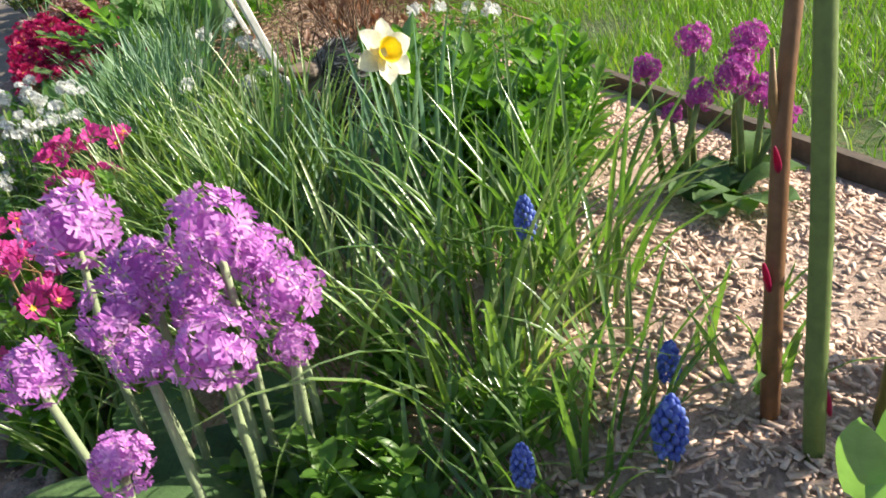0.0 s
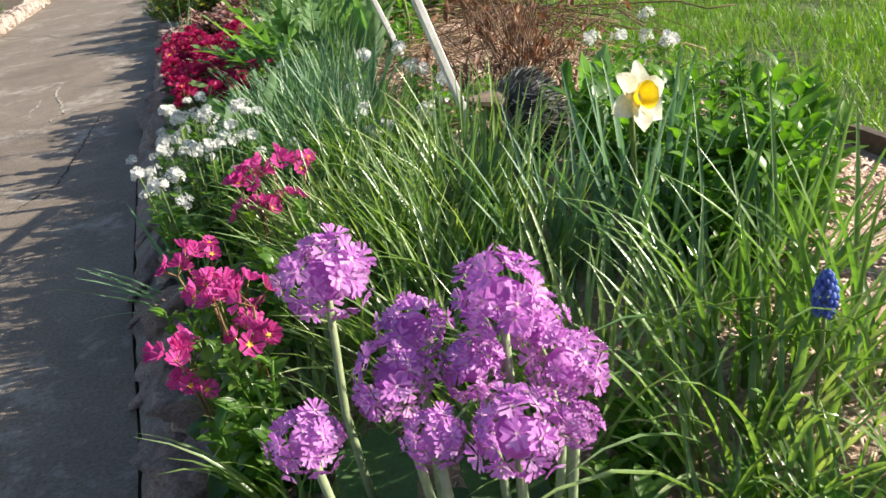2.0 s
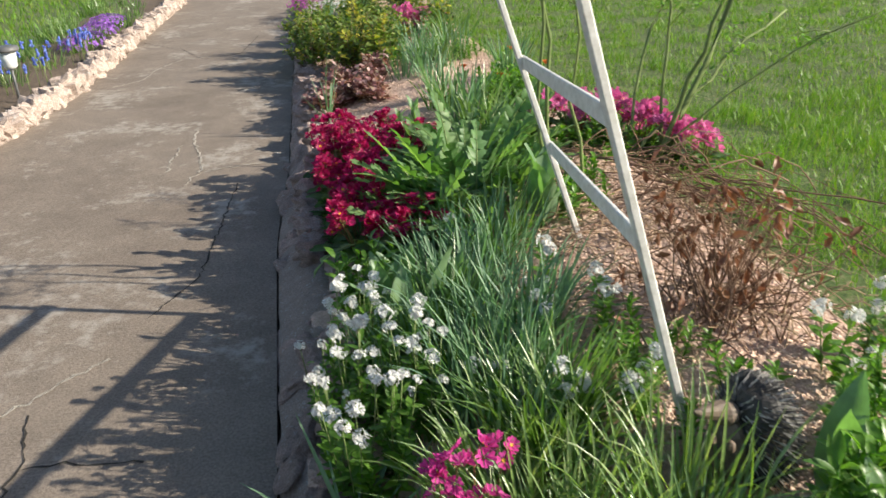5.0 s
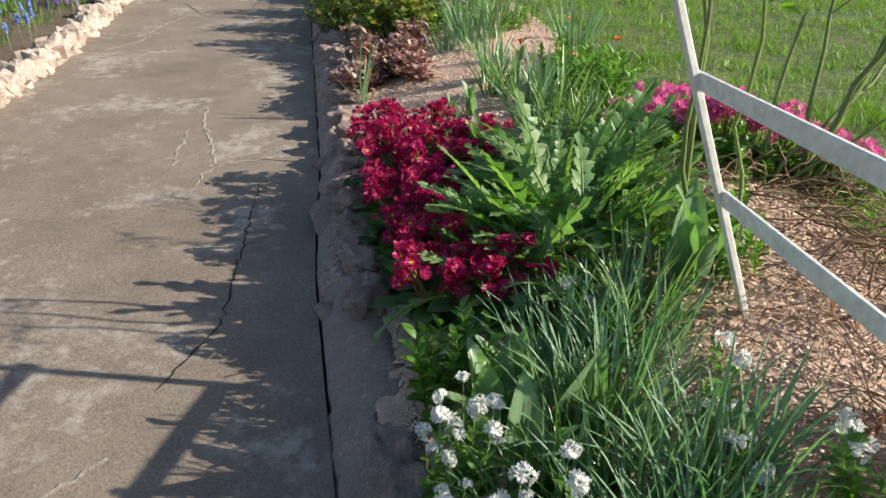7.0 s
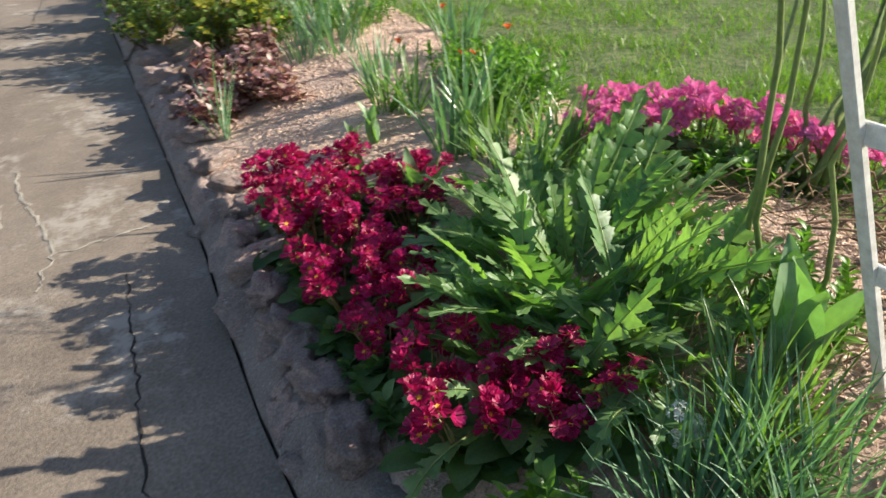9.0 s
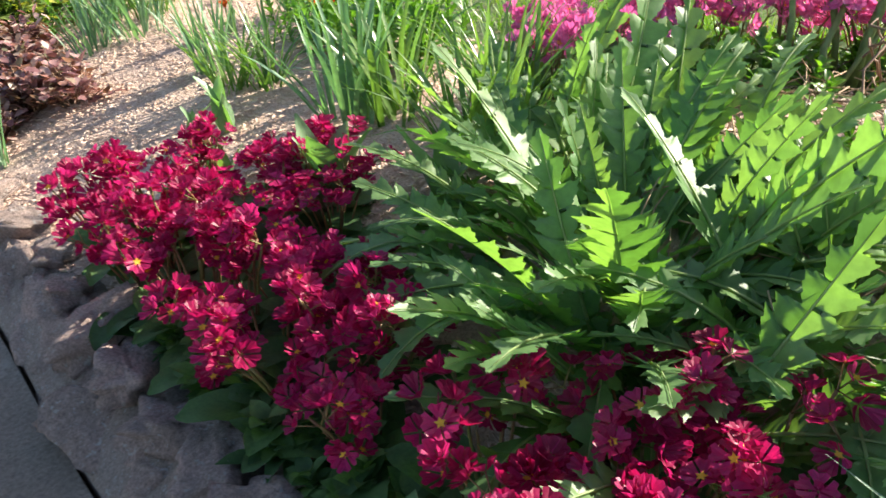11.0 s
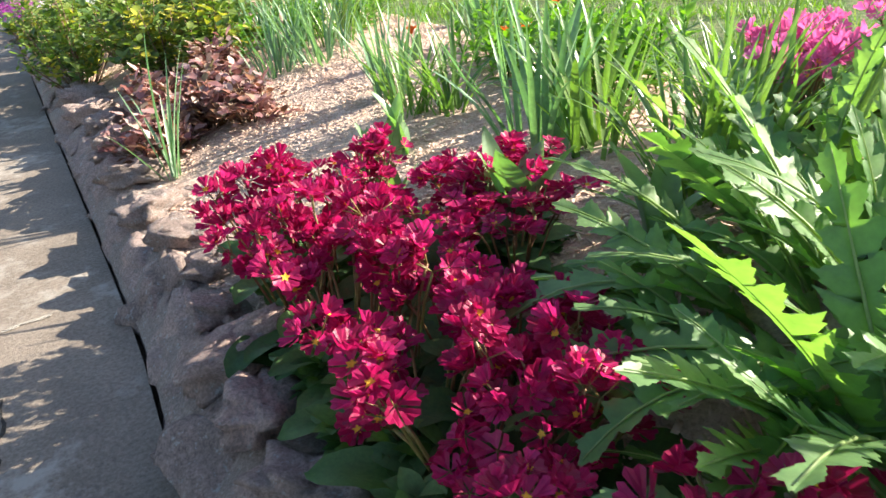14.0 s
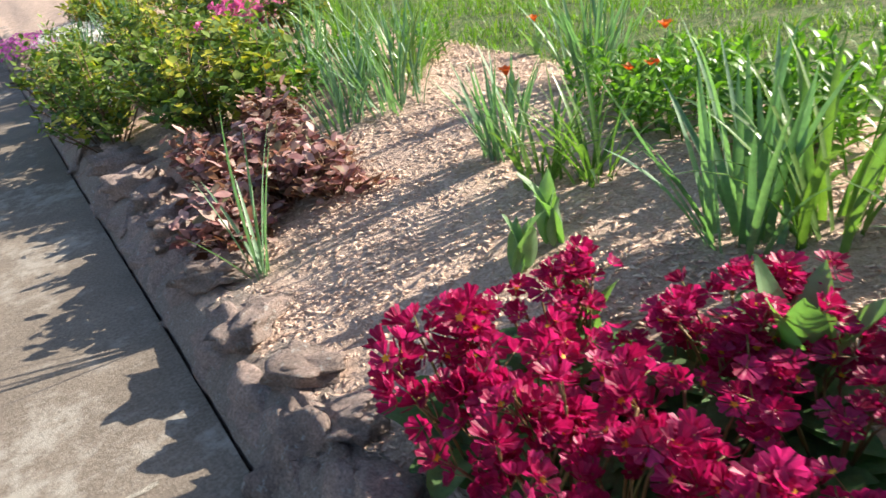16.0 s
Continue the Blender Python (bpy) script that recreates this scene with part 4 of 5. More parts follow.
# tufts of strap leaves along the bed
for x, y, n, r, L, W, mat, name, lab in (
    (0.60, 7.10, 36, 0.14, (0.24, 0.38), (0.010, 0.016), BLUELEAF, "daffodil_leaves", "upright blue-green daffodil leaf clump"),
    (0.92, 7.60, 36, 0.14, (0.24, 0.38), (0.010, 0.016), BLUELEAF, "daffodil_leaves", "upright blue-green daffodil leaf clump"),
    (0.78, 8.15, 40, 0.16, (0.24, 0.38), (0.010, 0.016), STRAP, "daffodil_leaves", "upright green daffodil leaf clump"),
    (0.40, 7.20, 26, 0.12, (0.20, 0.34), (0.010, 0.016), BLUELEAF, "daffodil_leaves", "upright blue-green daffodil leaf clump"),
    (1.10, 8.60, 40, 0.18, (0.24, 0.38), (0.012, 0.018), STRAP, "daffodil_leaves", "upright green daffodil leaf clump"),
    (-0.14, 2.86, 30, 0.08, (0.22, 0.36), (0.009, 0.014), BLUELEAF, "daffodil_leaves", "upright blue-green daffodil leaf clump"),
    (0.06, 2.74, 34, 0.09, (0.28, 0.44), (0.009, 0.014), BLUELEAF, "daffodil_leaves", "upright blue-green daffodil leaf clump"),
    (-0.18, 2.14, 24, 0.08, (0.12, 0.24), (0.007, 0.011), FINEGRASS, "striped_leaf_tuft", "fine glossy leaf tuft with pale midribs"),
    (-0.16, 1.30, 30, 0.08, (0.18, 0.32), (0.007, 0.011), FINEGRASS, "striped_leaf_tuft", "fine glossy leaf tuft with pale midribs"),
    (0.30, 3.26, 40, 0.10, (0.20, 0.34), (0.007, 0.012), BLUELEAF, "daffodil_leaves", "upright blue-green daffodil leaf clump"),
    (0.18, 3.42, 34, 0.09, (0.18, 0.32), (0.007, 0.012), BLUELEAF, "daffodil_leaves", "upright blue-green daffodil leaf clump"),
    (0.00, 2.78, 40, 0.10, (0.20, 0.36), (0.007, 0.012), STRAP, "daffodil_leaves", "upright green daffodil leaf clump"),
    (-0.12, 2.46, 24, 0.10, (0.12, 0.24), (0.006, 0.010), FINEGRASS, "striped_leaf_tuft", "fine glossy leaf tuft with pale midribs"),
    (0.06, 2.16, 24, 0.12, (0.12, 0.24), (0.006, 0.010), FINEGRASS, "striped_leaf_tuft", "fine glossy leaf tuft with pale midribs"),
    (0.34, 2.36, 24, 0.12, (0.12, 0.24), (0.006, 0.010), FINEGRASS, "striped_leaf_tuft", "fine glossy leaf tuft with pale midribs"),
    (0.40, 1.86, 50, 0.14, (0.21, 0.41), (0.006, 0.010), FINEGRASS, "striped_leaf_tuft", "fine glossy leaf tuft with pale midribs"),
    (0.22, 1.10, 40, 0.10, (0.18, 0.38), (0.006, 0.010), FINEGRASS, "striped_leaf_tuft", "fine glossy leaf tuft with pale midribs"),
    (-0.10, 1.50, 40, 0.10, (0.16, 0.32), (0.006, 0.010), FINEGRASS, "striped_leaf_tuft", "fine glossy leaf tuft with pale midribs"),
    (0.40, 0.68, 40, 0.12, (0.10, 0.22), (0.007, 0.012), STRAP, "grape_hyacinth_leaves", "dense fine green leaf tuft"),
    (0.18, 0.72, 40, 0.12, (0.10, 0.2), (0.007, 0.012), STRAP, "grape_hyacinth_leaves", "dense fine green leaf tuft"),
    (0.66, 0.66, 14, 0.08, (0.10, 0.22), (0.006, 0.012), STRAP, "grape_hyacinth_leaves", "sparse green leaf tuft in the mulch"),
    (0.50, 1.06, 75, 0.10, (0.24, 0.44), (0.01, 0.01), STRAP, "grape_hyacinth_leaves", "arching narrow green leaf tuft"),
    (0.39, 0.89, 60, 0.10, (0.20, 0.43), (0.01, 0.01), FINEGRASS, "grape_hyacinth_leaves", "dense fine green leaf tuft"),
    (0.60, 0.91, 36, 0.06, (0.27, 0.42), (0.01, 0.01), STRAP, "grape_hyacinth_leaves", "arching narrow green leaf tuft"),
    (0.33, 1.16, 60, 0.12, (0.17, 0.36), (0.01, 0.01), FINEGRASS, "grape_hyacinth_leaves", "dense fine green leaf tuft"),
    (0.52, 1.35, 34, 0.08, (0.28, 0.42), (0.01, 0.02), BLUELEAF, "daffodil_leaves", "upright blue-green daffodil leaf clump"),
    (0.41, 1.44, 26, 0.08, (0.26, 0.38), (0.01, 0.01), BLUELEAF, "daffodil_leaves", "upright blue-green daffodil leaf clump"),
    (0.31, 1.50, 90, 0.14, (0.20, 0.41), (0.00, 0.01), FINEGRASS, "striped_leaf_tuft", "fine glossy leaf tuft with pale midribs"),
    (0.17, 1.71, 100, 0.15, (0.20, 0.38), (0.00, 0.01), FINEGRASS, "striped_leaf_tuft", "fine glossy leaf tuft with pale midribs"),
    (0.02, 1.84, 70, 0.12, (0.20, 0.36), (0.00, 0.01), FINEGRASS, "striped_leaf_tuft", "fine glossy leaf tuft with pale midribs"),
    (0.33, 1.88, 80, 0.14, (0.20, 0.41), (0.00, 0.01), FINEGRASS, "striped_leaf_tuft", "fine glossy leaf tuft with pale midribs"),
    (0.11, 2.07, 70, 0.12, (0.20, 0.36), (0.00, 0.01), FINEGRASS, "striped_leaf_tuft", "fine glossy leaf tuft with pale midribs"),
    (0.02, 1.35, 60, 0.12, (0.17, 0.34), (0.00, 0.01), FINEGRASS, "striped_leaf_tuft", "fine glossy leaf tuft with pale midribs"),
    (0.15, 1.27, 60, 0.10, (0.20, 0.36), (0.00, 0.01), FINEGRASS, "striped_leaf_tuft", "fine glossy leaf tuft with pale midribs"),
    (0.11, 2.44, 44, 0.09, (0.26, 0.42), (0.01, 0.01), BLUELEAF, "daffodil_leaves", "upright blue-green daffodil leaf clump"),
    (0.17, 2.63, 44, 0.09, (0.26, 0.42), (0.01, 0.01), BLUELEAF, "daffodil_leaves", "upright blue-green daffodil leaf clump"),
    (0.26, 2.23, 50, 0.12, (0.20, 0.38), (0.01, 0.01), FINEGRASS, "striped_leaf_tuft", "fine glossy leaf tuft with pale midribs"),
    (0.26, 3.36, 48, 0.10, (0.24, 0.36), (0.01, 0.01), BLUELEAF, "daffodil_leaves", "upright blue-green daffodil leaf clump"),
    (0.15, 3.13, 34, 0.08, (0.22, 0.36), (0.01, 0.01), BLUELEAF, "daffodil_leaves", "upright blue-green daffodil leaf clump"),
    (0.54, 6.28, 34, 0.07, (0.24, 0.38), (0.01, 0.02), BLUELEAF, "daffodil_leaves", "upright blue-green daffodil leaf clump"),
    (0.49, 6.03, 30, 0.06, (0.24, 0.36), (0.01, 0.02), STRAP, "daffodil_leaves", "upright green daffodil leaf clump"),
    (0.57, 5.90, 30, 0.06, (0.24, 0.38), (0.01, 0.02), STRAP, "daffodil_leaves", "upright green daffodil leaf clump"),
    (0.54, 5.38, 30, 0.08, (0.33, 0.53), (0.02, 0.03), BLUELEAF, "iris_leaves", "tall sword-shaped iris leaf clump"),
    (0.63, 5.25, 26, 0.08, (0.33, 0.51), (0.02, 0.03), STRAP, "iris_leaves", "tall sword-shaped iris leaf clump"),
    (0.52, 4.80, 40, 0.10, (0.28, 0.44), (0.01, 0.02), STRAP, "daffodil_leaves", "upright green daffodil leaf clump"),
    (0.66, 4.78, 40, 0.10, (0.28, 0.44), (0.01, 0.02), STRAP, "daffodil_leaves", "upright green daffodil leaf clump"),
    (0.80, 4.95, 30, 0.10, (0.26, 0.42), (0.01, 0.02), STRAP, "daffodil_leaves", "upright green daffodil leaf clump"),
    (1.15, 6.55, 46, 0.10, (0.28, 0.46), (0.01, 0.02), BLUELEAF, "daffodil_leaves", "upright blue-green daffodil leaf clump"),
    (0.57, 7.45, 34, 0.08, (0.26, 0.40), (0.01, 0.01), BLUELEAF, "daffodil_leaves", "upright blue-green daffodil leaf clump"),
    (0.76, 7.30, 40, 0.10, (0.28, 0.44), (0.01, 0.01), STRAP, "daffodil_leaves", "upright green daffodil leaf clump"),
    (0.60, 8.09, 40, 0.12, (0.26, 0.42), (0.01, 0.02), BLUELEAF, "daffodil_leaves", "upright blue-green daffodil leaf clump"),
    (0.93, 8.20, 40, 0.12, (0.26, 0.42), (0.01, 0.02), STRAP, "daffodil_leaves", "upright green daffodil leaf clump"),
    (-0.17, 10.25, 30, 0.10, (0.33, 0.53), (0.01, 0.02), BLUELEAF, "iris_leaves", "tall sword-shaped iris leaf clump"),
    (0.22, 10.71, 30, 0.12, (0.33, 0.53), (0.01, 0.02), BLUELEAF, "iris_leaves", "tall sword-shaped iris leaf clump")):
    W = (max(W[0], 0.006), max(W[1], 0.012))
    if y < 3.5:
        L = (L[0], L[1] * 1.05)
    hang = (0.0, 0.6) if mat is BLUELEAF else (0.2, 1.3)
    if y < 7:
        tuft(name, lab, x, y, n, r, L, W, mat, (0.03, 0.5), hang, name)
    else:
        clump(name, lab, x, y, n, r, L, W, mat, (0.03, 0.5), hang, group=name)
# dense masses of bulb leaves between the tufts
for x, y, n, r, L, mat in ((0.10, 1.50, 130, 0.12, (0.22, 0.36), FINEGRASS), (0.10, 1.88, 150, 0.13, (0.24, 0.40), FINEGRASS), (0.02, 2.14, 140, 0.12, (0.22, 0.38), FINEGRASS), (0.26, 1.66, 130, 0.12, (0.24, 0.38), STRAP),
                           (0.20, 2.34, 140, 0.12, (0.24, 0.40), STRAP), (0.08, 2.60, 90, 0.11, (0.22, 0.40), BLUELEAF), (0.26, 2.78, 80, 0.10, (0.26, 0.42), BLUELEAF),
                           (0.0, 2.98, 80, 0.10, (0.24, 0.40), STRAP), (0.10, 3.02, 80, 0.10, (0.26, 0.44), BLUELEAF), (0.08, 3.34, 70, 0.10, (0.24, 0.40), BLUELEAF), (0.34, 3.44, 70, 0.10, (0.22, 0.38), STRAP)):
    clump("bulb_leaves", "dense mass of narrow green bulb leaves", x, y, n, r, L, (0.009, 0.016), mat, (0.03, 0.55), (0.1, 1.0), group="bulb leaves")
tuft("iris_leaves", "small open fan of stiff iris leaves by the kerb", -0.27, 6.46, 10, 0.025, (0.28, 0.54), (0.010, 0.018), BLUELEAF, (0.02, 0.75), (0.0, 0.35))
tuft("daylily_leaves", "pale narrow leaf fan arching over the kerb", -0.34, 2.26, 18, 0.05, (0.24, 0.40), (0.010, 0.016), BLUELEAF, (0.4, 1.1), (0.0, 0.5))


def daffodil(x, y, hx, hy, hz, toward):
    z = float(soil(x, y))
    ob = holder("daffodil", "single cream daffodil with a yellow cup on a green stem", "flower", x, y, z)
    p = Vector((hx - x, hy - y, hz - z))
    part("stem", mesh("stem", *tube([(0, 0, -0.01), (p.x * 0.4, p.y * 0.4, p.z * 0.6), (p.x * 0.95, p.y * 0.95, p.z - 0.004), tuple(p)], 0.004, 7), STEMGREEN, True), ob)
    n = Vector(toward).normalized()
    for k in range(6):
        v, f = broad_leaf(0.056, 0.038, 0.5, 0.3, 0.06, 0.01, 7, 4)
        part("petal", mesh("petal", bend(v, rng.uniform(-0.1, 0.5), 0.12 if k % 2 else 0.28), f, CREAM, True), ob, facing(n, p + n * 0.012, math.pi / 3 * k + 0.2))
    rings = [(0.006, 0.0), (0.011, 0.004), (0.015, 0.013), (0.017, 0.020), (0.021, 0.024)]
    V = [(r * (1 + 0.07 * math.sin(9 * t) * (i > 3)) * math.cos(t), r * math.sin(t), h) for i, (r, h) in enumerate(rings) for t in np.linspace(0, 2 * math.pi, 24, endpoint=False)]
    F = [(i * 24 + j, i * 24 + (j + 1) % 24, (i + 1) * 24 + (j + 1) % 24, (i + 1) * 24 + j) for i in range(4) for j in range(24)]
    part("cup", mesh("cup", V, F, CUP, True), ob, facing(n, p + n * 0.014), "frilled yellow cup")


daffodil(0.50, 1.34, 0.438, 1.248, 0.768, (0.22, -0.85, 0.30))


def muscari(x, y, top, size=1.0, leaves=6):
    z = float(soil(x, y))
    ob = holder("grape_hyacinth", "blue grape hyacinth spike on a slim stem", "flower", x, y, z, group="grape hyacinths")
    h = top - z
    part("stem", mesh("stem", *tube([(0, 0, -0.01), (0.004, 0, h * 0.5), (0, 0, h)], 0.0028, 6), STEMGREEN, True), ob)
    bells = []
    L = 0.06 * size
    for i in range(64):
        s = i / 63
        a = i * 2.4
        r = 0.0135 * size * math.sin(math.pi * (0.16 + 0.8 * s)) ** 0.7
        bells.append(moved(lump(0.0037 * size, 0.0037 * size, 0.0050 * size, 0.15, i, 7, 5, 1.0), Matrix.Translation((r * math.cos(a), r * math.sin(a), h - L + L * s))))
    part("flower_spike", mesh("flower_spike", *join(bells), BLUE, True), ob)
    return ob


for x, y, top, s in ((0.471, 0.58, 0.50, 1.25), (0.537, 0.66, 0.50, 0.9), (0.308, 0.62, 0.485, 0.85), (0.478, 0.88, 0.63, 0.95), (0.36, 0.57, 0.42, 0.8)):
    muscari(x, y, top, s)
for x, y in ((0.45, 0.66), (0.36, 0.72), (0.26, 0.74), (0.53, 0.74), (0.33, 0.62), (0.42, 0.78), (0.22, 0.62)):
    tuft("grape_hyacinth_leaves", "short green leaves of grape hyacinth", x, y, 16, 0.06, (0.10, 0.22), (0.006, 0.012), STRAP, (0.1, 0.7), (0.1, 0.9), "grape_hyacinth_leaves")


def peony():
    ob = holder("peony_shoots", "thick young peony stems, reddish brown and green", "plant", 0.61, 0.53, float(soil(0.61, 0.53)))
    o = np.array((0.61, 0.53, float(soil(0.61, 0.53))))
    for pts, r, mat in (([(0.605, 0.565, 0.39), (0.62, 0.59, 0.58), (0.633, 0.61, 0.772), (0.658, 0.63, 0.876), (0.67, 0.65, 0.98)], (0.0115, 0.0105, 0.0095, 0.009, 0.007), REDSTEM),
                        ([(0.603, 0.498, 0.37), (0.60, 0.51, 0.53), (0.597, 0.52, 0.69), (0.595, 0.54, 0.897), (0.595, 0.56, 1.03)], (0.0115, 0.0112, 0.0108, 0.010, 0.009), STEMGREEN),
                        ([(0.69, 0.49, 0.38), (0.70, 0.49, 0.6), (0.71, 0.50, 0.85)], (0.011, 0.01, 0.008), REDSTEM),
                        ([(0.632, 0.61, 0.74), (0.623, 0.614, 0.785), (0.618, 0.615, 0.84)], (0.006, 0.005, 0.002), REDSTEM)):
        part("stem", mesh("stem", *tube(np.array(pts) - o, r, 10), mat, True), ob)
    bud = mesh("bud", *lump(0.0042, 0.0042, 0.03, 0.2, 4, 8, 8, 1.0), CRIMSON, True)
    for p in ((0.603, 0.585, 0.60), (0.618, 0.505, 0.48), (0.622, 0.60, 0.72)):
        part("bud", bud, ob, pose(*(np.array(p) - o), 10, -25, 0), "small red bud scale")


peony()


def shoots(name, label, places, height=(0.16, 0.26), mat=SHOOTLEAF, leaf=(0.06, 0.016), group=""):
    """A clump of leafy upright shoots."""
    kinds = []
    for k in range(4):
        h = rng.uniform(*height)
        pieces = [tube([(0, 0, -0.01), (0.005, 0.003, h * 0.6), (0, 0, h)], 0.0025, 5)]
        for i in range(16):
            s = (i + 1) / 16
            v, f = broad_leaf(leaf[0] * rng.uniform(0.7, 1.2) * (1.15 - 0.45 * s), leaf[1], 0.45, 0.35, 0, 0.01, 5, 2)
            pieces.append(moved((bend(v, 0.7, 0.5 + 0.5 * s), f), pose(0, 0, h * s, 0, 0, 90 * i + 45 * (i // 2) + rng.uniform(-20, 20))))
        kinds.append(mesh("shoot", *join(pieces), mat, True))
    cx, cy = np.mean([p[0] for p in places]), np.mean([p[1] for p in places])
    cz = float(soil(cx, cy))
    ob = holder(name, label, "plant", cx, cy, cz, group=group)
    for i, (x, y) in enumerate(places):
        part("shoot", kinds[i % 4], ob, pose(x - cx, y - cy, float(soil(x, y)) - cz, rng.uniform(-14, 14), rng.uniform(-14, 14), rng.uniform(0, 360)) @ Matrix.Scale(rng.uniform(0.8, 1.2), 4))
    return ob


def patch(n, cx, cy, rx, ry):
    a, r = rng.uniform(0, 6.283, n), np.sqrt(rng.uniform(0, 1, n))
    return [(cx + rx * q * math.cos(t), cy + ry * q * math.sin(t)) for t, q in zip(a, r)]


shoots("phlox_clump", "dense clump of bright green lance-leaved shoots", patch(60, 0.76, 1.53, 0.20, 0.30), (0.16, 0.24), leaf=(0.085, 0.022))
shoots("phlox_clump", "dense clump of bright green lance-leaved shoots", patch(46, 1.01, 1.96, 0.22, 0.22), (0.12, 0.18), leaf=(0.05, 0.016))
shoots("phlox_clump", "dense clump of bright green lance-leaved shoots", patch(30, 0.65, 1.29, 0.12, 0.12), (0.14, 0.2), leaf=(0.09, 0.02))
shoots("young_weeds", "low green shoots below the primroses", patch(34, 0.04, 0.80, 0.20, 0.16), (0.06, 0.13), leaf=(0.07, 0.022))
shoots("young_weeds", "low green shoots between the bulbs", patch(40, 0.20, 0.84, 0.26, 0.20), (0.05, 0.10), leaf=(0.05, 0.016))
shoots("young_weeds", "low green shoots between the bulbs", patch(40, 0.38, 2.38, 0.45, 0.3), (0.06, 0.13), leaf=(0.05, 0.014))
shoots("young_weeds", "low green shoots between the bulbs", patch(24, 0.05, 2.75, 0.30, 0.3), (0.06, 0.14), leaf=(0.06, 0.018))
shoots("kerbside_growth", "leafy green growth under the pink primroses", patch(44, -0.20, 1.68, 0.12, 0.36), (0.18, 0.28), leaf=(0.06, 0.024))
shoots("kerbside_growth", "leafy green growth among the white rock cress", patch(30, -0.26, 2.66, 0.13, 0.36), (0.14, 0.22), leaf=(0.06, 0.022))
shoots("kerbside_growth", "leafy green growth beside the kerb", patch(22, -0.20, 3.42, 0.12, 0.22), (0.14, 0.24), leaf=(0.07, 0.026))
shoots("kerbside_growth", "low dark leafy growth between the kerb and the crimson primroses", patch(34, -0.29, 4.55, 0.06, 0.60), (0.05, 0.11), PRIMLEAF, leaf=(0.075, 0.034))
# added clump beside the view, there to throw part shade on the mulch
shoots("peony_shoots", "leafy shoots added out of view to shade the bed end", patch(5, 1.10, 0.37, 0.10, 0.06), (0.26, 0.36), leaf=(0.11, 0.035))
shoots("leafy_perennial", "dark green leafy perennial clump in the bed", patch(50, 0.98, 5.68, 0.20, 0.36), (0.14, 0.24), leaf=(0.07, 0.022))
shoots("leafy_perennial", "dark green leafy perennial clump in the bed", patch(40, 1.05, 6.15, 0.28, 0.30), (0.10, 0.18), leaf=(0.06, 0.02))
shoots("leafy_perennial", "low green perennial clump in the bed", patch(40, 0.76, 7.69, 0.45, 0.35), (0.10, 0.2), leaf=(0.06, 0.02))
shoots("leafy_perennial", "leafy green growth under rosy primroses", patch(50, 1.20, 4.49, 0.34, 0.40), (0.07, 0.12), leaf=(0.06, 0.024))
shoots("leafy_perennial", "leafy growth at the foot of the trellis", patch(30, 0.68, 3.77, 0.2, 0.25), (0.08, 0.16), leaf=(0.05, 0.02))




def orange_flower(x, y, top):
    z = float(soil(x, y))
    ob = holder("orange_tulip", "small orange-red tulip with broad leaves", "flower", x, y, z, group="orange tulips")
    part("stem", mesh("stem", *tube([(0, 0, -0.01), (0, 0, top - z)], 0.003, 6), STEMGREEN, True), ob)
    for k in range(6):
        v, f = broad_leaf(0.045, 0.024, 0.5, 0.5, 0, 0.01, 6, 3)
        part("petal", mesh("petal", bend(v, 0.5, 1.0), f, ORANGE, True), ob, pose(0, 0, top - z - 0.01, 0, 0, 60 * k))
    for k in range(3):
        part("leaf", BROAD[k], ob, pose(0, 0, -0.01, 0, 15, 120 * k + 30) @ Matrix.Scale(0.45, 4))


for x, y, t in ((1.03, 6.12, 0.44), (1.29, 7.06, 0.45), (1.40, 6.42, 0.45), (0.99, 6.18, 0.43), (0.80, 6.6, 0.42)):
    orange_flower(x, y, t)


def mound(name, label, places, leaf, mats, n, radius, height, category="shrub"):
    """A bushy mound: many small leaves on short twigs, thinner towards its outline."""
    for cx, cy in places:
        z0 = float(soil(cx, cy))
        ob = holder(name, label, category, cx, cy, z0, group=name)
        twigs = []
        groups = [[] for _ in mats]
        for t in range(26):
            a, r = rng.uniform(0, 6.283), radius * math.sqrt(rng.uniform(0, 1))
            e = np.array([r * math.cos(a), r * math.sin(a), height * (1 - 0.6 * (r / radius) ** 2) * rng.uniform(0.7, 1.1)])
            twigs.append(tube([(e[0] * 0.2, e[1] * 0.2, -0.02), tuple(e * (0.7, 0.7, 0.55)), tuple(e)], (0.004, 0.003, 0.0015), 4))
            k = int(rng.integers(0, len(mats)))
            for i in range(n // 26):
                s = rng.uniform(0.25, 1.02)
                p = e * (s, s, s ** 0.8) + rng.normal(0, 0.022, 3)
                p[2] = max(p[2], 0.012)
                b = broad_leaf(leaf * rng.uniform(0.6, 1.2), leaf * rng.uniform(0.45, 0.7), 0.5, 0.25, 0.05, 0.03, 4, 2)
                groups[k if rng.random() < 0.7 else 0].append(moved(b, pose(*p, rng.uniform(-30, 30), rng.uniform(-55, 15), rng.uniform(0, 360))))
        part("twig_growth", mesh("twig_growth", *join(twigs), BARK, True), ob)
        for g, mt in zip(groups, mats):
            if g:
                part("foliage", mesh("foliage", *join(g), mt, True), ob)


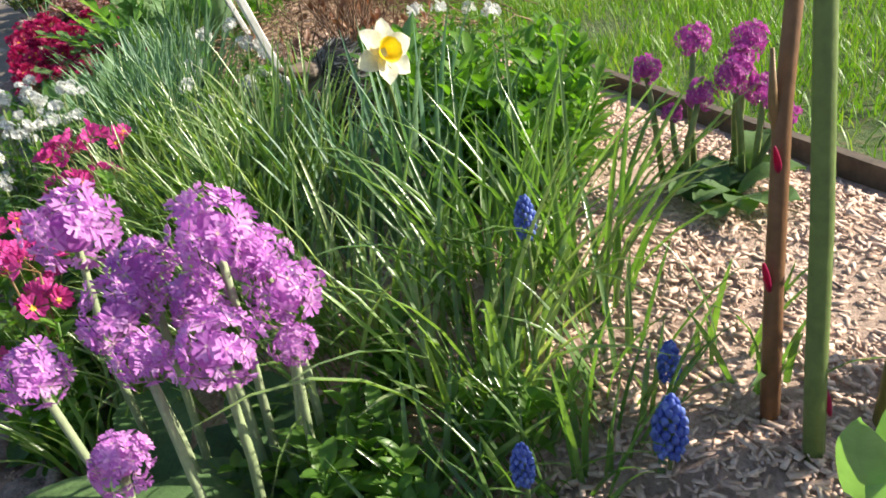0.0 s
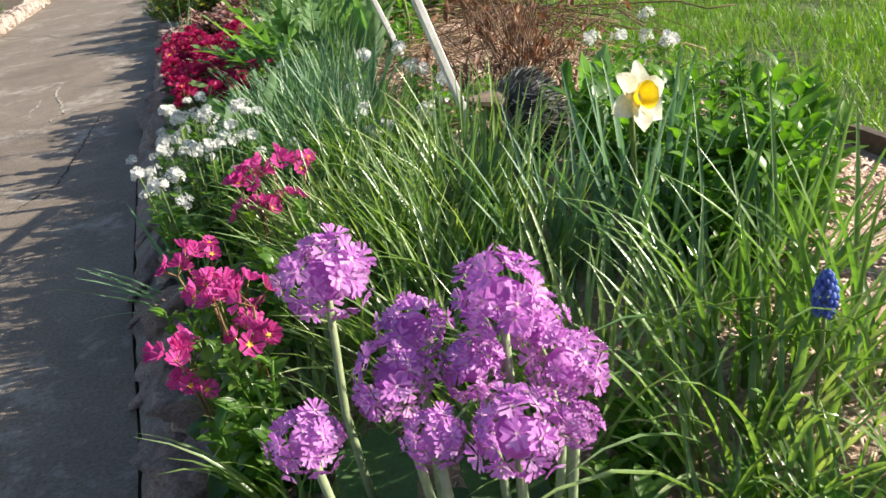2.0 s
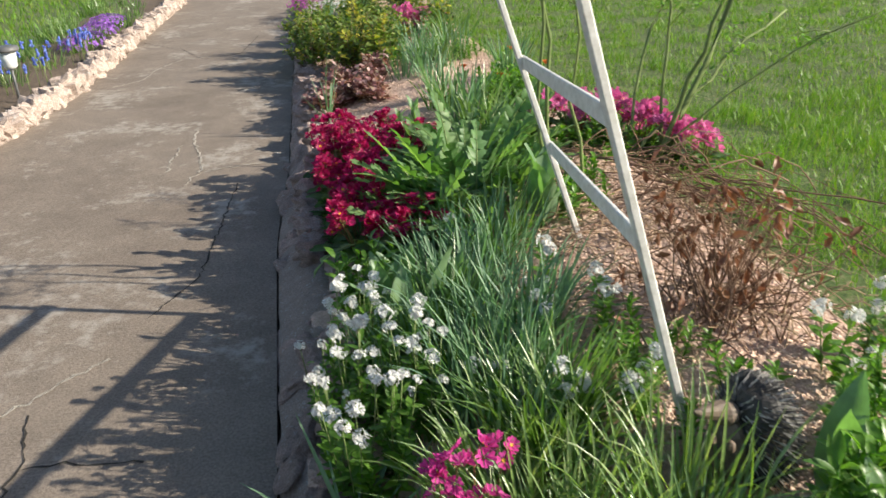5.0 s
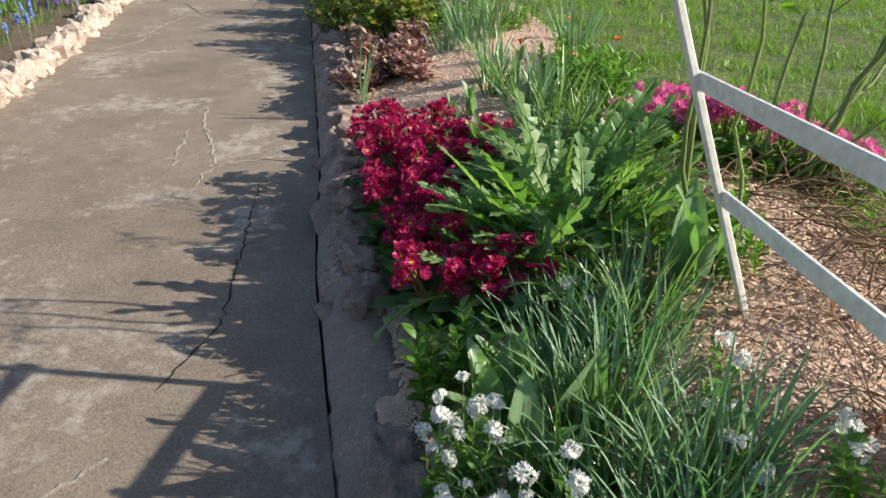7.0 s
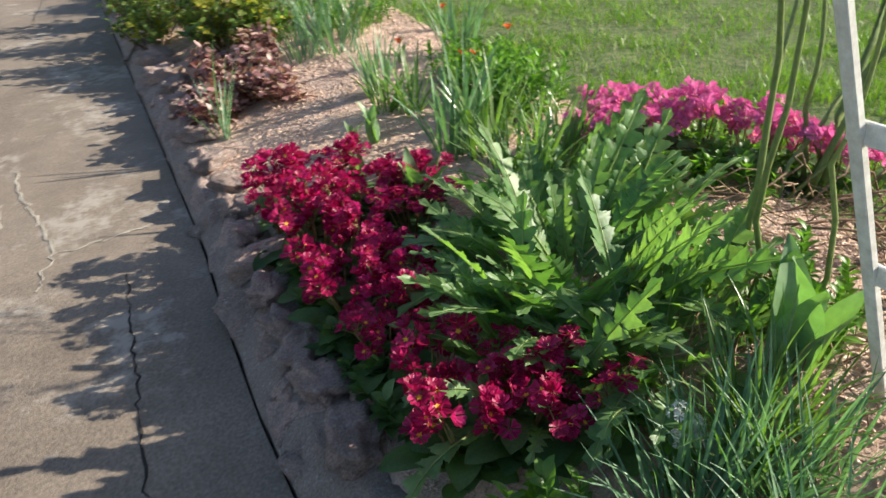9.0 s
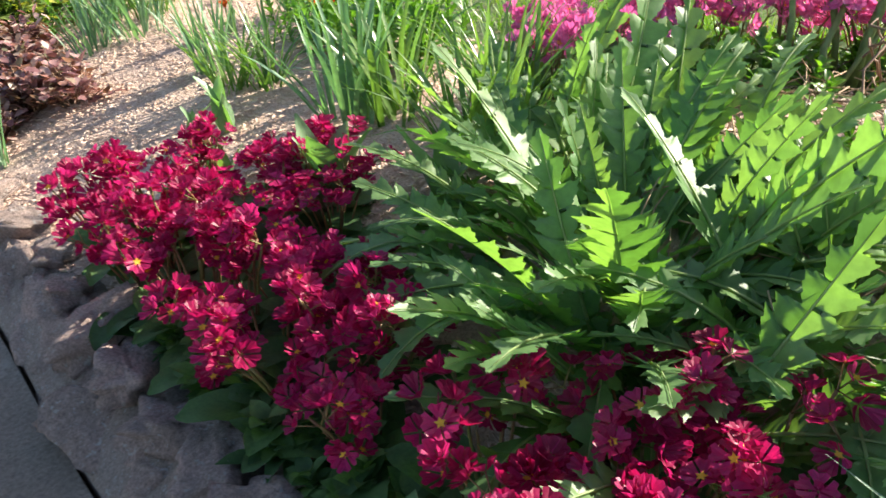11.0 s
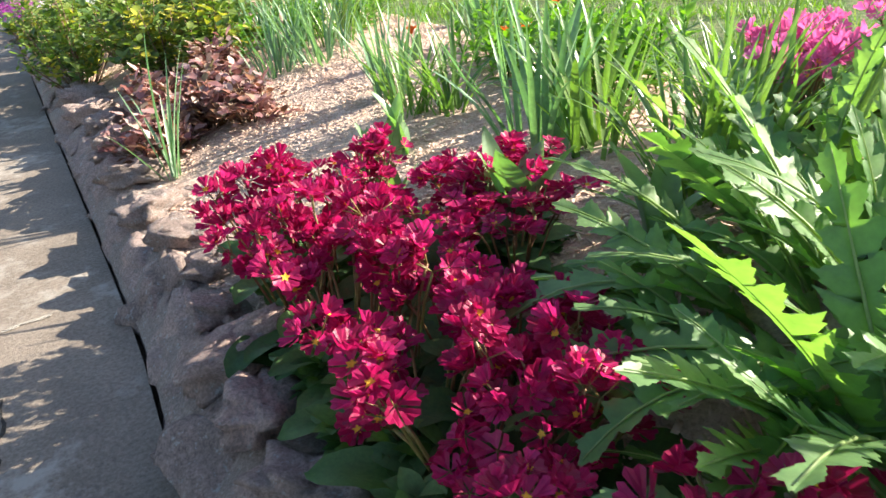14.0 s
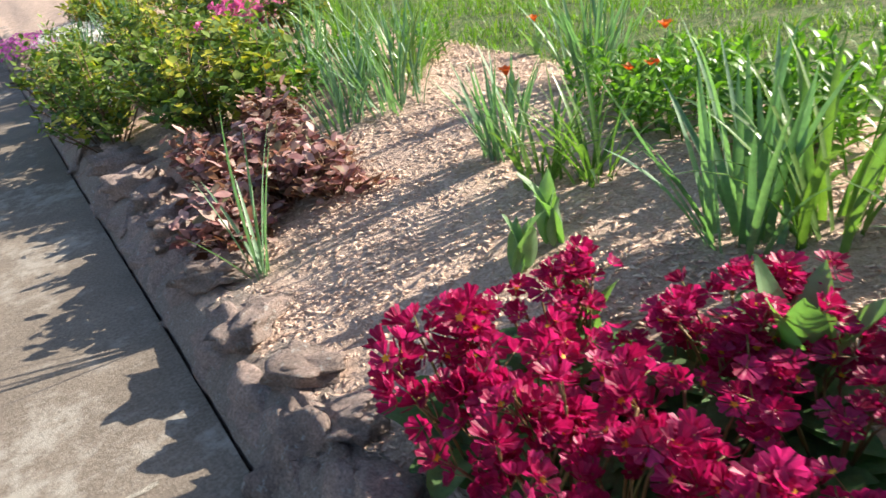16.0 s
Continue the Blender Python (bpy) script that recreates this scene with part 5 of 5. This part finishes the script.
mound("golden_shrub", "low shrub with green and golden leaves overhanging the path", [(-0.34, 8.45), (-0.02, 8.25), (-0.36, 9.1), (0.12, 8.9), (-0.36, 9.8)], 0.05, [SHRUBLEAF, SHRUBLEAF, SHRUBLEAF, GOLDLEAF, SHRUBLEAF], 820, 0.32, 0.50)
mound("leafy_shrub", "green leafy shrub with broad leaves", [(0.34, 8.2), (0.45, 8.8), (0.05, 9.7), (0.25, 7.75), (0.05, 7.9), (0.40, 9.6), (-0.20, 10.5), (0.30, 10.6), (0.78, 9.9), (0.95, 9.0), (0.45, 11.5), (0.25, 12.5), (0.75, 12.2), (0.85, 10.9), (0.5, 13.4)], 0.06, [SHRUBLEAF, SHRUBLEAF, GOLDLEAF], 560, 0.27, 0.36)
mound("bronze_coral_bells", "low mound of bronze and pinkish coral bells leaves", [(-0.15, 7.1), (-0.02, 6.82), (0.08, 7.15), (-0.12, 7.5), (0.18, 7.4), (-0.2, 6.8), (-0.26, 6.7), (0.1, 6.66)], 0.055, [HEUCHLEAF, HEUCHLEAF, DEADLEAF], 330, 0.18, 0.17, category="plant")


def flower_mound(name, label, x, y, rx, ry, h, petal, n, z=None, fr=0.02):
    """A cushion covered in flowers."""
    z0 = float(soil(x, y)) if z is None else z
    ob = holder(name, label, "flower", x, y, z0, group=name)
    fl, lf = [], []
    for i in range(n):
        a, r = rng.uniform(0, 6.283), math.sqrt(rng.uniform(0, 1))
        d = np.array([r * math.cos(a), r * math.sin(a), 0.25 + 1.1 * (1 - r * r)])
        p = np.array([rx * d[0], ry * d[1], h * (0.35 + 0.65 * math.sqrt(1 - r * r)) * rng.uniform(0.75, 1.1)])
        fl.append(moved(flower5(fr * rng.uniform(0.8, 1.2), 5, 0.3, 0.85), facing(d + rng.normal(0, 0.3, 3), p, a)))
        for _ in range(2):
            b = broad_leaf(0.035, 0.012, 0.5, 0.2, 0, 0, 3, 2)
            q = p * (1, 1, rng.uniform(0.1, 0.85)) + rng.normal(0, 0.01, 3)
            q[2] = max(q[2], 0.005)
            lf.append(moved(b, pose(*q, 0, rng.uniform(-60, 20), rng.uniform(0, 360))))
    part("blossom", mesh("blossom", *join(fl), petal), ob)
    part("foliage", mesh("foliage", *join(lf), SHOOTLEAF, True), ob)


flower_mound("white_candytuft", "white cushion of flowers by the kerb", -0.02, 11.6, 0.36, 0.5, 0.20, WHITE, 260)
flower_mound("purple_rockcress", "purple flowering cushion by the path", -0.35, 12.6, 0.34, 0.6, 0.18, PURPLE, 240)
flower_mound("rosy_phlox", "rosy pink flowering cushion in the bed", 0.85, 9.4, 0.35, 0.3, 0.2, ROSYPINK, 200)
for i, y in enumerate((10.6, 11.4, 12.2)):
    flower_mound("violet_rockcress", "violet cushion of flowers behind the rock edging", float(left_edge(y)) - 0.42 - 0.05 * i, y, 0.26, 0.5, 0.16, VIOLET, 260, float(left_soil(-3, y)))


# rose canes and the dry bush behind the trellis
def wander(p0, p1, sag, n=9, wob=0.012):
    P = np.linspace(p0, p1, n)
    P[:, 2] += sag * np.sin(np.linspace(0, math.pi, n))
    P[1:-1] += rng.normal(0, wob, (n - 2, 3))
    return P


def rose_bush():
    x0, y0 = 1.24, 4.22
    z0 = float(soil(x0, y0))
    o = np.array((x0, y0, z0))
    ob = holder("rose_bush", "nearly bare rose bush with thick green thorny canes", "shrub", x0, y0, z0)
    leaves = []
    for p1, r in (((1.80, 4.40, 1.38), 0.017), ((1.62, 4.1, 1.42), 0.014), ((2.1, 4.5, 1.05), 0.010), ((0.60, 3.80, 1.75), 0.010), ((0.54, 3.72, 1.62), 0.009), ((0.66, 3.62, 1.5), 0.008), ((1.40, 4.4, 1.3), 0.010), ((2.35, 4.0, 1.15), 0.007), ((1.5, 4.5, 1.5), 0.009)):
        s = np.array((x0 + rng.uniform(-0.1, 0.14), y0 + rng.uniform(-0.1, 0.1), z0 - 0.02))
        if p1[0] < 1.0:
            s = np.array((p1[0] + 0.06, p1[1] + 0.05, float(soil(p1[0], p1[1])) - 0.02))
        P = wander(s, np.array(p1), rng.uniform(-0.03, 0.08))
        part("cane", mesh("cane", *tube(P - o, np.linspace(r, r * 0.55, len(P)), 8), STEMGREEN, True), ob)
        twigs = []
        # canes near the trellis get extra unseen leafy tops that shade the path
        for k in range(14 if p1[0] < 1.0 else 5):
            b = P[rng.integers(6 if p1[0] < 1.0 else 4, 9)]
            e = b + rng.normal(0, 0.07, 3) + (0, 0, 0.07)
            twigs.append(tube(np.array([b, (b + e) / 2 + rng.normal(0, 0.01, 3), e]) - o, (0.003, 0.0025, 0.0012), 4))
            for _ in range(9):
                q = e + rng.normal(0, 0.025, 3) - o
                leaves.append(moved(broad_leaf(rng.uniform(0.02, 0.045), 0.018, 0.5, 0.3, 0, 0.02, 4, 2), pose(*q, rng.uniform(-40, 40), rng.uniform(-60, 20), rng.uniform(0, 360))))
        part("twig_growth", mesh("twig_growth", *join(twigs), STEMGREEN, True), ob)
    part("foliage", mesh("foliage", *join(leaves), SHOOTLEAF, True), ob, label="small fresh green leaves")


def dry_bush():
    x0, y0 = 0.90, 2.66
    z0 = float(soil(x0, y0))
    o = np.array((x0, y0, z0))
    ob = holder("dry_perennial", "dry brown stems and withered leaves of last year's perennial", "plant", x0, y0, z0)
    stems, fallen, leaf = [], [], []
    for i in range(95):
        a, r = rng.uniform(0, 6.283), rng.uniform(0, 0.20)
        b = np.array((x0 - 0.05 + r * math.cos(a), y0 + r * math.sin(a) * 1.1, 0))
        b[2] = soil(b[0], b[1]) - 0.01
        e = b + np.array((rng.normal(0, 0.13), rng.normal(0, 0.13), rng.uniform(0.12, 0.46)))
        stems.append(tube(wander(b, e, 0.02, 6, 0.01) - o, (0.003, 0.003, 0.0025, 0.002, 0.0018, 0.0012), 5))
        if i % 2:
            for _ in range(3):
                q = e - o + rng.normal(0, 0.03, 3)
                leaf.append(moved(broad_leaf(rng.uniform(0.03, 0.07), 0.02, 0.5, 0.6, 0.2, 0.06, 5, 3), pose(*q, rng.uniform(-90, 90), rng.uniform(20, 90), rng.uniform(0, 360))))
    for i in range(620):
        x, y = rng.uniform(0.25, 1.32), rng.uniform(2.4, 4.3)
        a, L = rng.uniform(0, 6.283), rng.uniform(0.08, 0.3)
        z = float(soil(x, y)) + rng.uniform(0.004, 0.07)
        e = (x + L * math.cos(a), y + L * math.sin(a), float(soil(x + L * math.cos(a), y + L * math.sin(a))) + rng.uniform(0.004, 0.09))
        fallen.append(tube(wander((x, y, z), e, rng.uniform(0, 0.05), 5, 0.008) - o, 0.0018, 4))
    for v, f in stems:
        part("stem", mesh("stem", v, f, BARK, True), ob)
    part("withered_foliage", mesh("withered_foliage", *join(leaf), DEADLEAF, True), ob, label="curled brown dead leaves")
    tagged(part("straw_litter", mesh("straw_litter", *join(fallen), STRAW, True), ob, label="tangle of fallen straw-coloured stems"), kind="stuff")


def tangled_vine():
    o = np.array((1.15, 3.5, float(soil(1.15, 3.5))))
    ob = holder("tangled_vine", "tangle of bare brown vine stems over the bed edge", "plant", *o)
    for i in range(60):
        a = np.array((rng.uniform(0.8, 1.3), rng.uniform(3.2, 4.1), 0))
        e = a + np.array((rng.uniform(0.05, 0.75), rng.uniform(-0.55, 0.1), 0))
        a[2], e[2] = soil(a[0], a[1]) + rng.uniform(0, 0.16), soil(e[0], e[1]) + rng.uniform(0.0, 0.14)
        part("stem", mesh("stem", *tube(wander(a, e, rng.uniform(0.0, 0.15), 9, 0.012) - o, rng.uniform(0.0015, 0.004), 5), BARK, True), ob)


rose_bush()
dry_bush()
tangled_vine()

# left bed: tufts, grape hyacinths
for i in range(52):
    y = rng.uniform(5.2, 14.5)
    d = rng.uniform(0.22, 1.5)
    x = float(left_edge(y)) - d
    clump("border_tuft", "green leaf tuft in the far border", x, y, 46, 0.16, (0.14, 0.3), (0.008, 0.015), STRAP if i % 3 else FINEGRASS, (0.05, 0.6), (0.1, 0.8), 3, float(left_soil(x, y)), 0, group="border tufts")


def muscari_drift(cx, cy, n):
    z0 = float(left_soil(cx, cy))
    ob = holder("grape_hyacinth_drift", "blue grape hyacinths in a group in the far border", "flower", cx, cy, z0, group="far grape hyacinths")
    bells, stems = [], []
    for i in range(n):
        x, y, h = rng.normal(0, 0.14), rng.normal(0, 0.2), rng.uniform(0.18, 0.27)
        stems.append(tube([(x, y, -0.02), (x, y, h)], 0.003, 4))
        for k in range(8):
            bells.append(moved(lump(0.012, 0.012, 0.012, 0.2, k, 6, 4, 1.0), Matrix.Translation((x + rng.normal(0, 0.007), y + rng.normal(0, 0.007), h + 0.009 * k))))
    part("stem_growth", mesh("stem_growth", *join(stems), STEMGREEN, True), ob)
    part("blossom", mesh("blossom", *join(bells), BLUE, True), ob)


for x, y, n in ((-3.15, 8.3, 16), (-3.3, 9.1, 20), (-2.95, 9.8, 14), (-3.6, 7.4, 12)):
    muscari_drift(x, y, n)


# ---- loose cover: chips, litter, lawn ----
def chips(n, x0, x1, y0, y1, size=(0.008, 0.026)):
    P = spread(n, x0, x1, y0, y1)
    m = len(P)
    z = soil(P[:, 0], P[:, 1]) + rng.uniform(-0.001, 0.0035, m) + 0.0015 * np.sin(23 * P[:, 0] + 3 * np.sin(11 * P[:, 1])) * np.sin(19 * P[:, 1] + 2 * np.sin(13 * P[:, 0]))
    a, L = rng.uniform(0, 6.283, m), size[0] + (size[1] - size[0]) * rng.uniform(0, 1, m) ** 1.7
    w, t = L * rng.uniform(0.12, 0.38, m), rng.uniform(0.0006, 0.0014, m)
    tilt = rng.normal(0, 0.11, m)
    ux = np.stack([np.cos(a), np.sin(a), np.sin(tilt)], 1) * (L / 2)[:, None]
    uy = np.stack([-np.sin(a), np.cos(a), np.sin(rng.normal(0, 0.11, m))], 1) * (w / 2)[:, None]
    C = np.stack([P[:, 0], P[:, 1], z], 1)
    up = np.stack([0 * t, 0 * t, t], 1)
    low = [C - ux - uy, C + ux - uy, C + ux + uy, C - ux + uy]
    V = np.stack(low + [v + up * 2 for v in low], 1).reshape(-1, 3)
    box = np.array([(4, 5, 6, 7), (0, 1, 5, 4), (1, 2, 6, 5), (2, 3, 7, 6), (3, 0, 4, 7)])
    Q = (np.arange(m)[:, None, None] * 8 + box[None]).reshape(-1, 4)
    return V, Q


for n, box, size in ((20000, (-0.42, 1.25, 5.0, 7.8), (0.006, 0.028)), (22000, (0.15, 1.24, 0.32, 2.5), (0.006, 0.027)), (14000, (-0.36, 1.3, 2.5, 5.0), (0.006, 0.030)), (6000, (-0.36, 0.3, 0.5, 2.4), (0.008, 0.02)), (10000, (-0.38, 1.25, 7.8, 13), (0.012, 0.03))):
    V, Q = chips(n, *box, size)
    tagged(new("wood_chip_mulch", bulk("wood_chip_mulch", V, Q, CHIPS)), "pale wood chip mulch strewn over the bed soil", "mulch", kind="stuff")


def lawn(name, P, z, L, W, seg, label):
    n = len(P)
    V, Q = blades(np.stack([P[:, 0], P[:, 1], z], 1), rng.uniform(0, 6.283, n), rng.uniform(*L, n), rng.uniform(0.0, 0.6, n), rng.uniform(0.1, 1.0, n), rng.uniform(*W, n), seg, 0, 2.0, 0.5)
    tagged(new(name, bulk(name, V, Q, GRASS, True)), label, "grass", kind="stuff")


def thin(P, scale=1.7, cut=-0.25):
    keep = [noise.noise(Vector((x * scale, y * scale, 0))) + 0.5 * noise.noise(Vector((x * 6, y * 6, 4))) > cut + rng.normal(0, 0.25) for x, y in P]
    return P[np.array(keep)]


P = thin(spread(44000, 1.36, 3.6, 0.5, 5.6))
lawn("lawn_grass", P, soil(P[:, 0], P[:, 1]) - 0.005, (0.035, 0.11), (0.003, 0.006), 3, "bright green uneven lawn grass")
P = thin(spread(80000, 1.2, 7.2, 4.0, 10.5, lambda x, y: (y > 5.6) | (x > 3.6)), 2.6, -0.05)
lawn("lawn_grass", P, soil(P[:, 0], P[:, 1]) - 0.005, (0.03, 0.09), (0.004, 0.009), 2, "bright green uneven lawn grass")
P = thin(spread(24000, 1.2, 12, 10.5, 18))
lawn("lawn_grass", P, soil(P[:, 0], P[:, 1]) - 0.005, (0.06, 0.12), (0.010, 0.02), 2, "bright green uneven lawn grass")
P = spread(9000, -9, -3.6, 5, 17)
lawn("lawn_grass", P, left_soil(P[:, 0], P[:, 1]) - 0.005, (0.07, 0.14), (0.012, 0.024), 2, "green grass behind the far border")
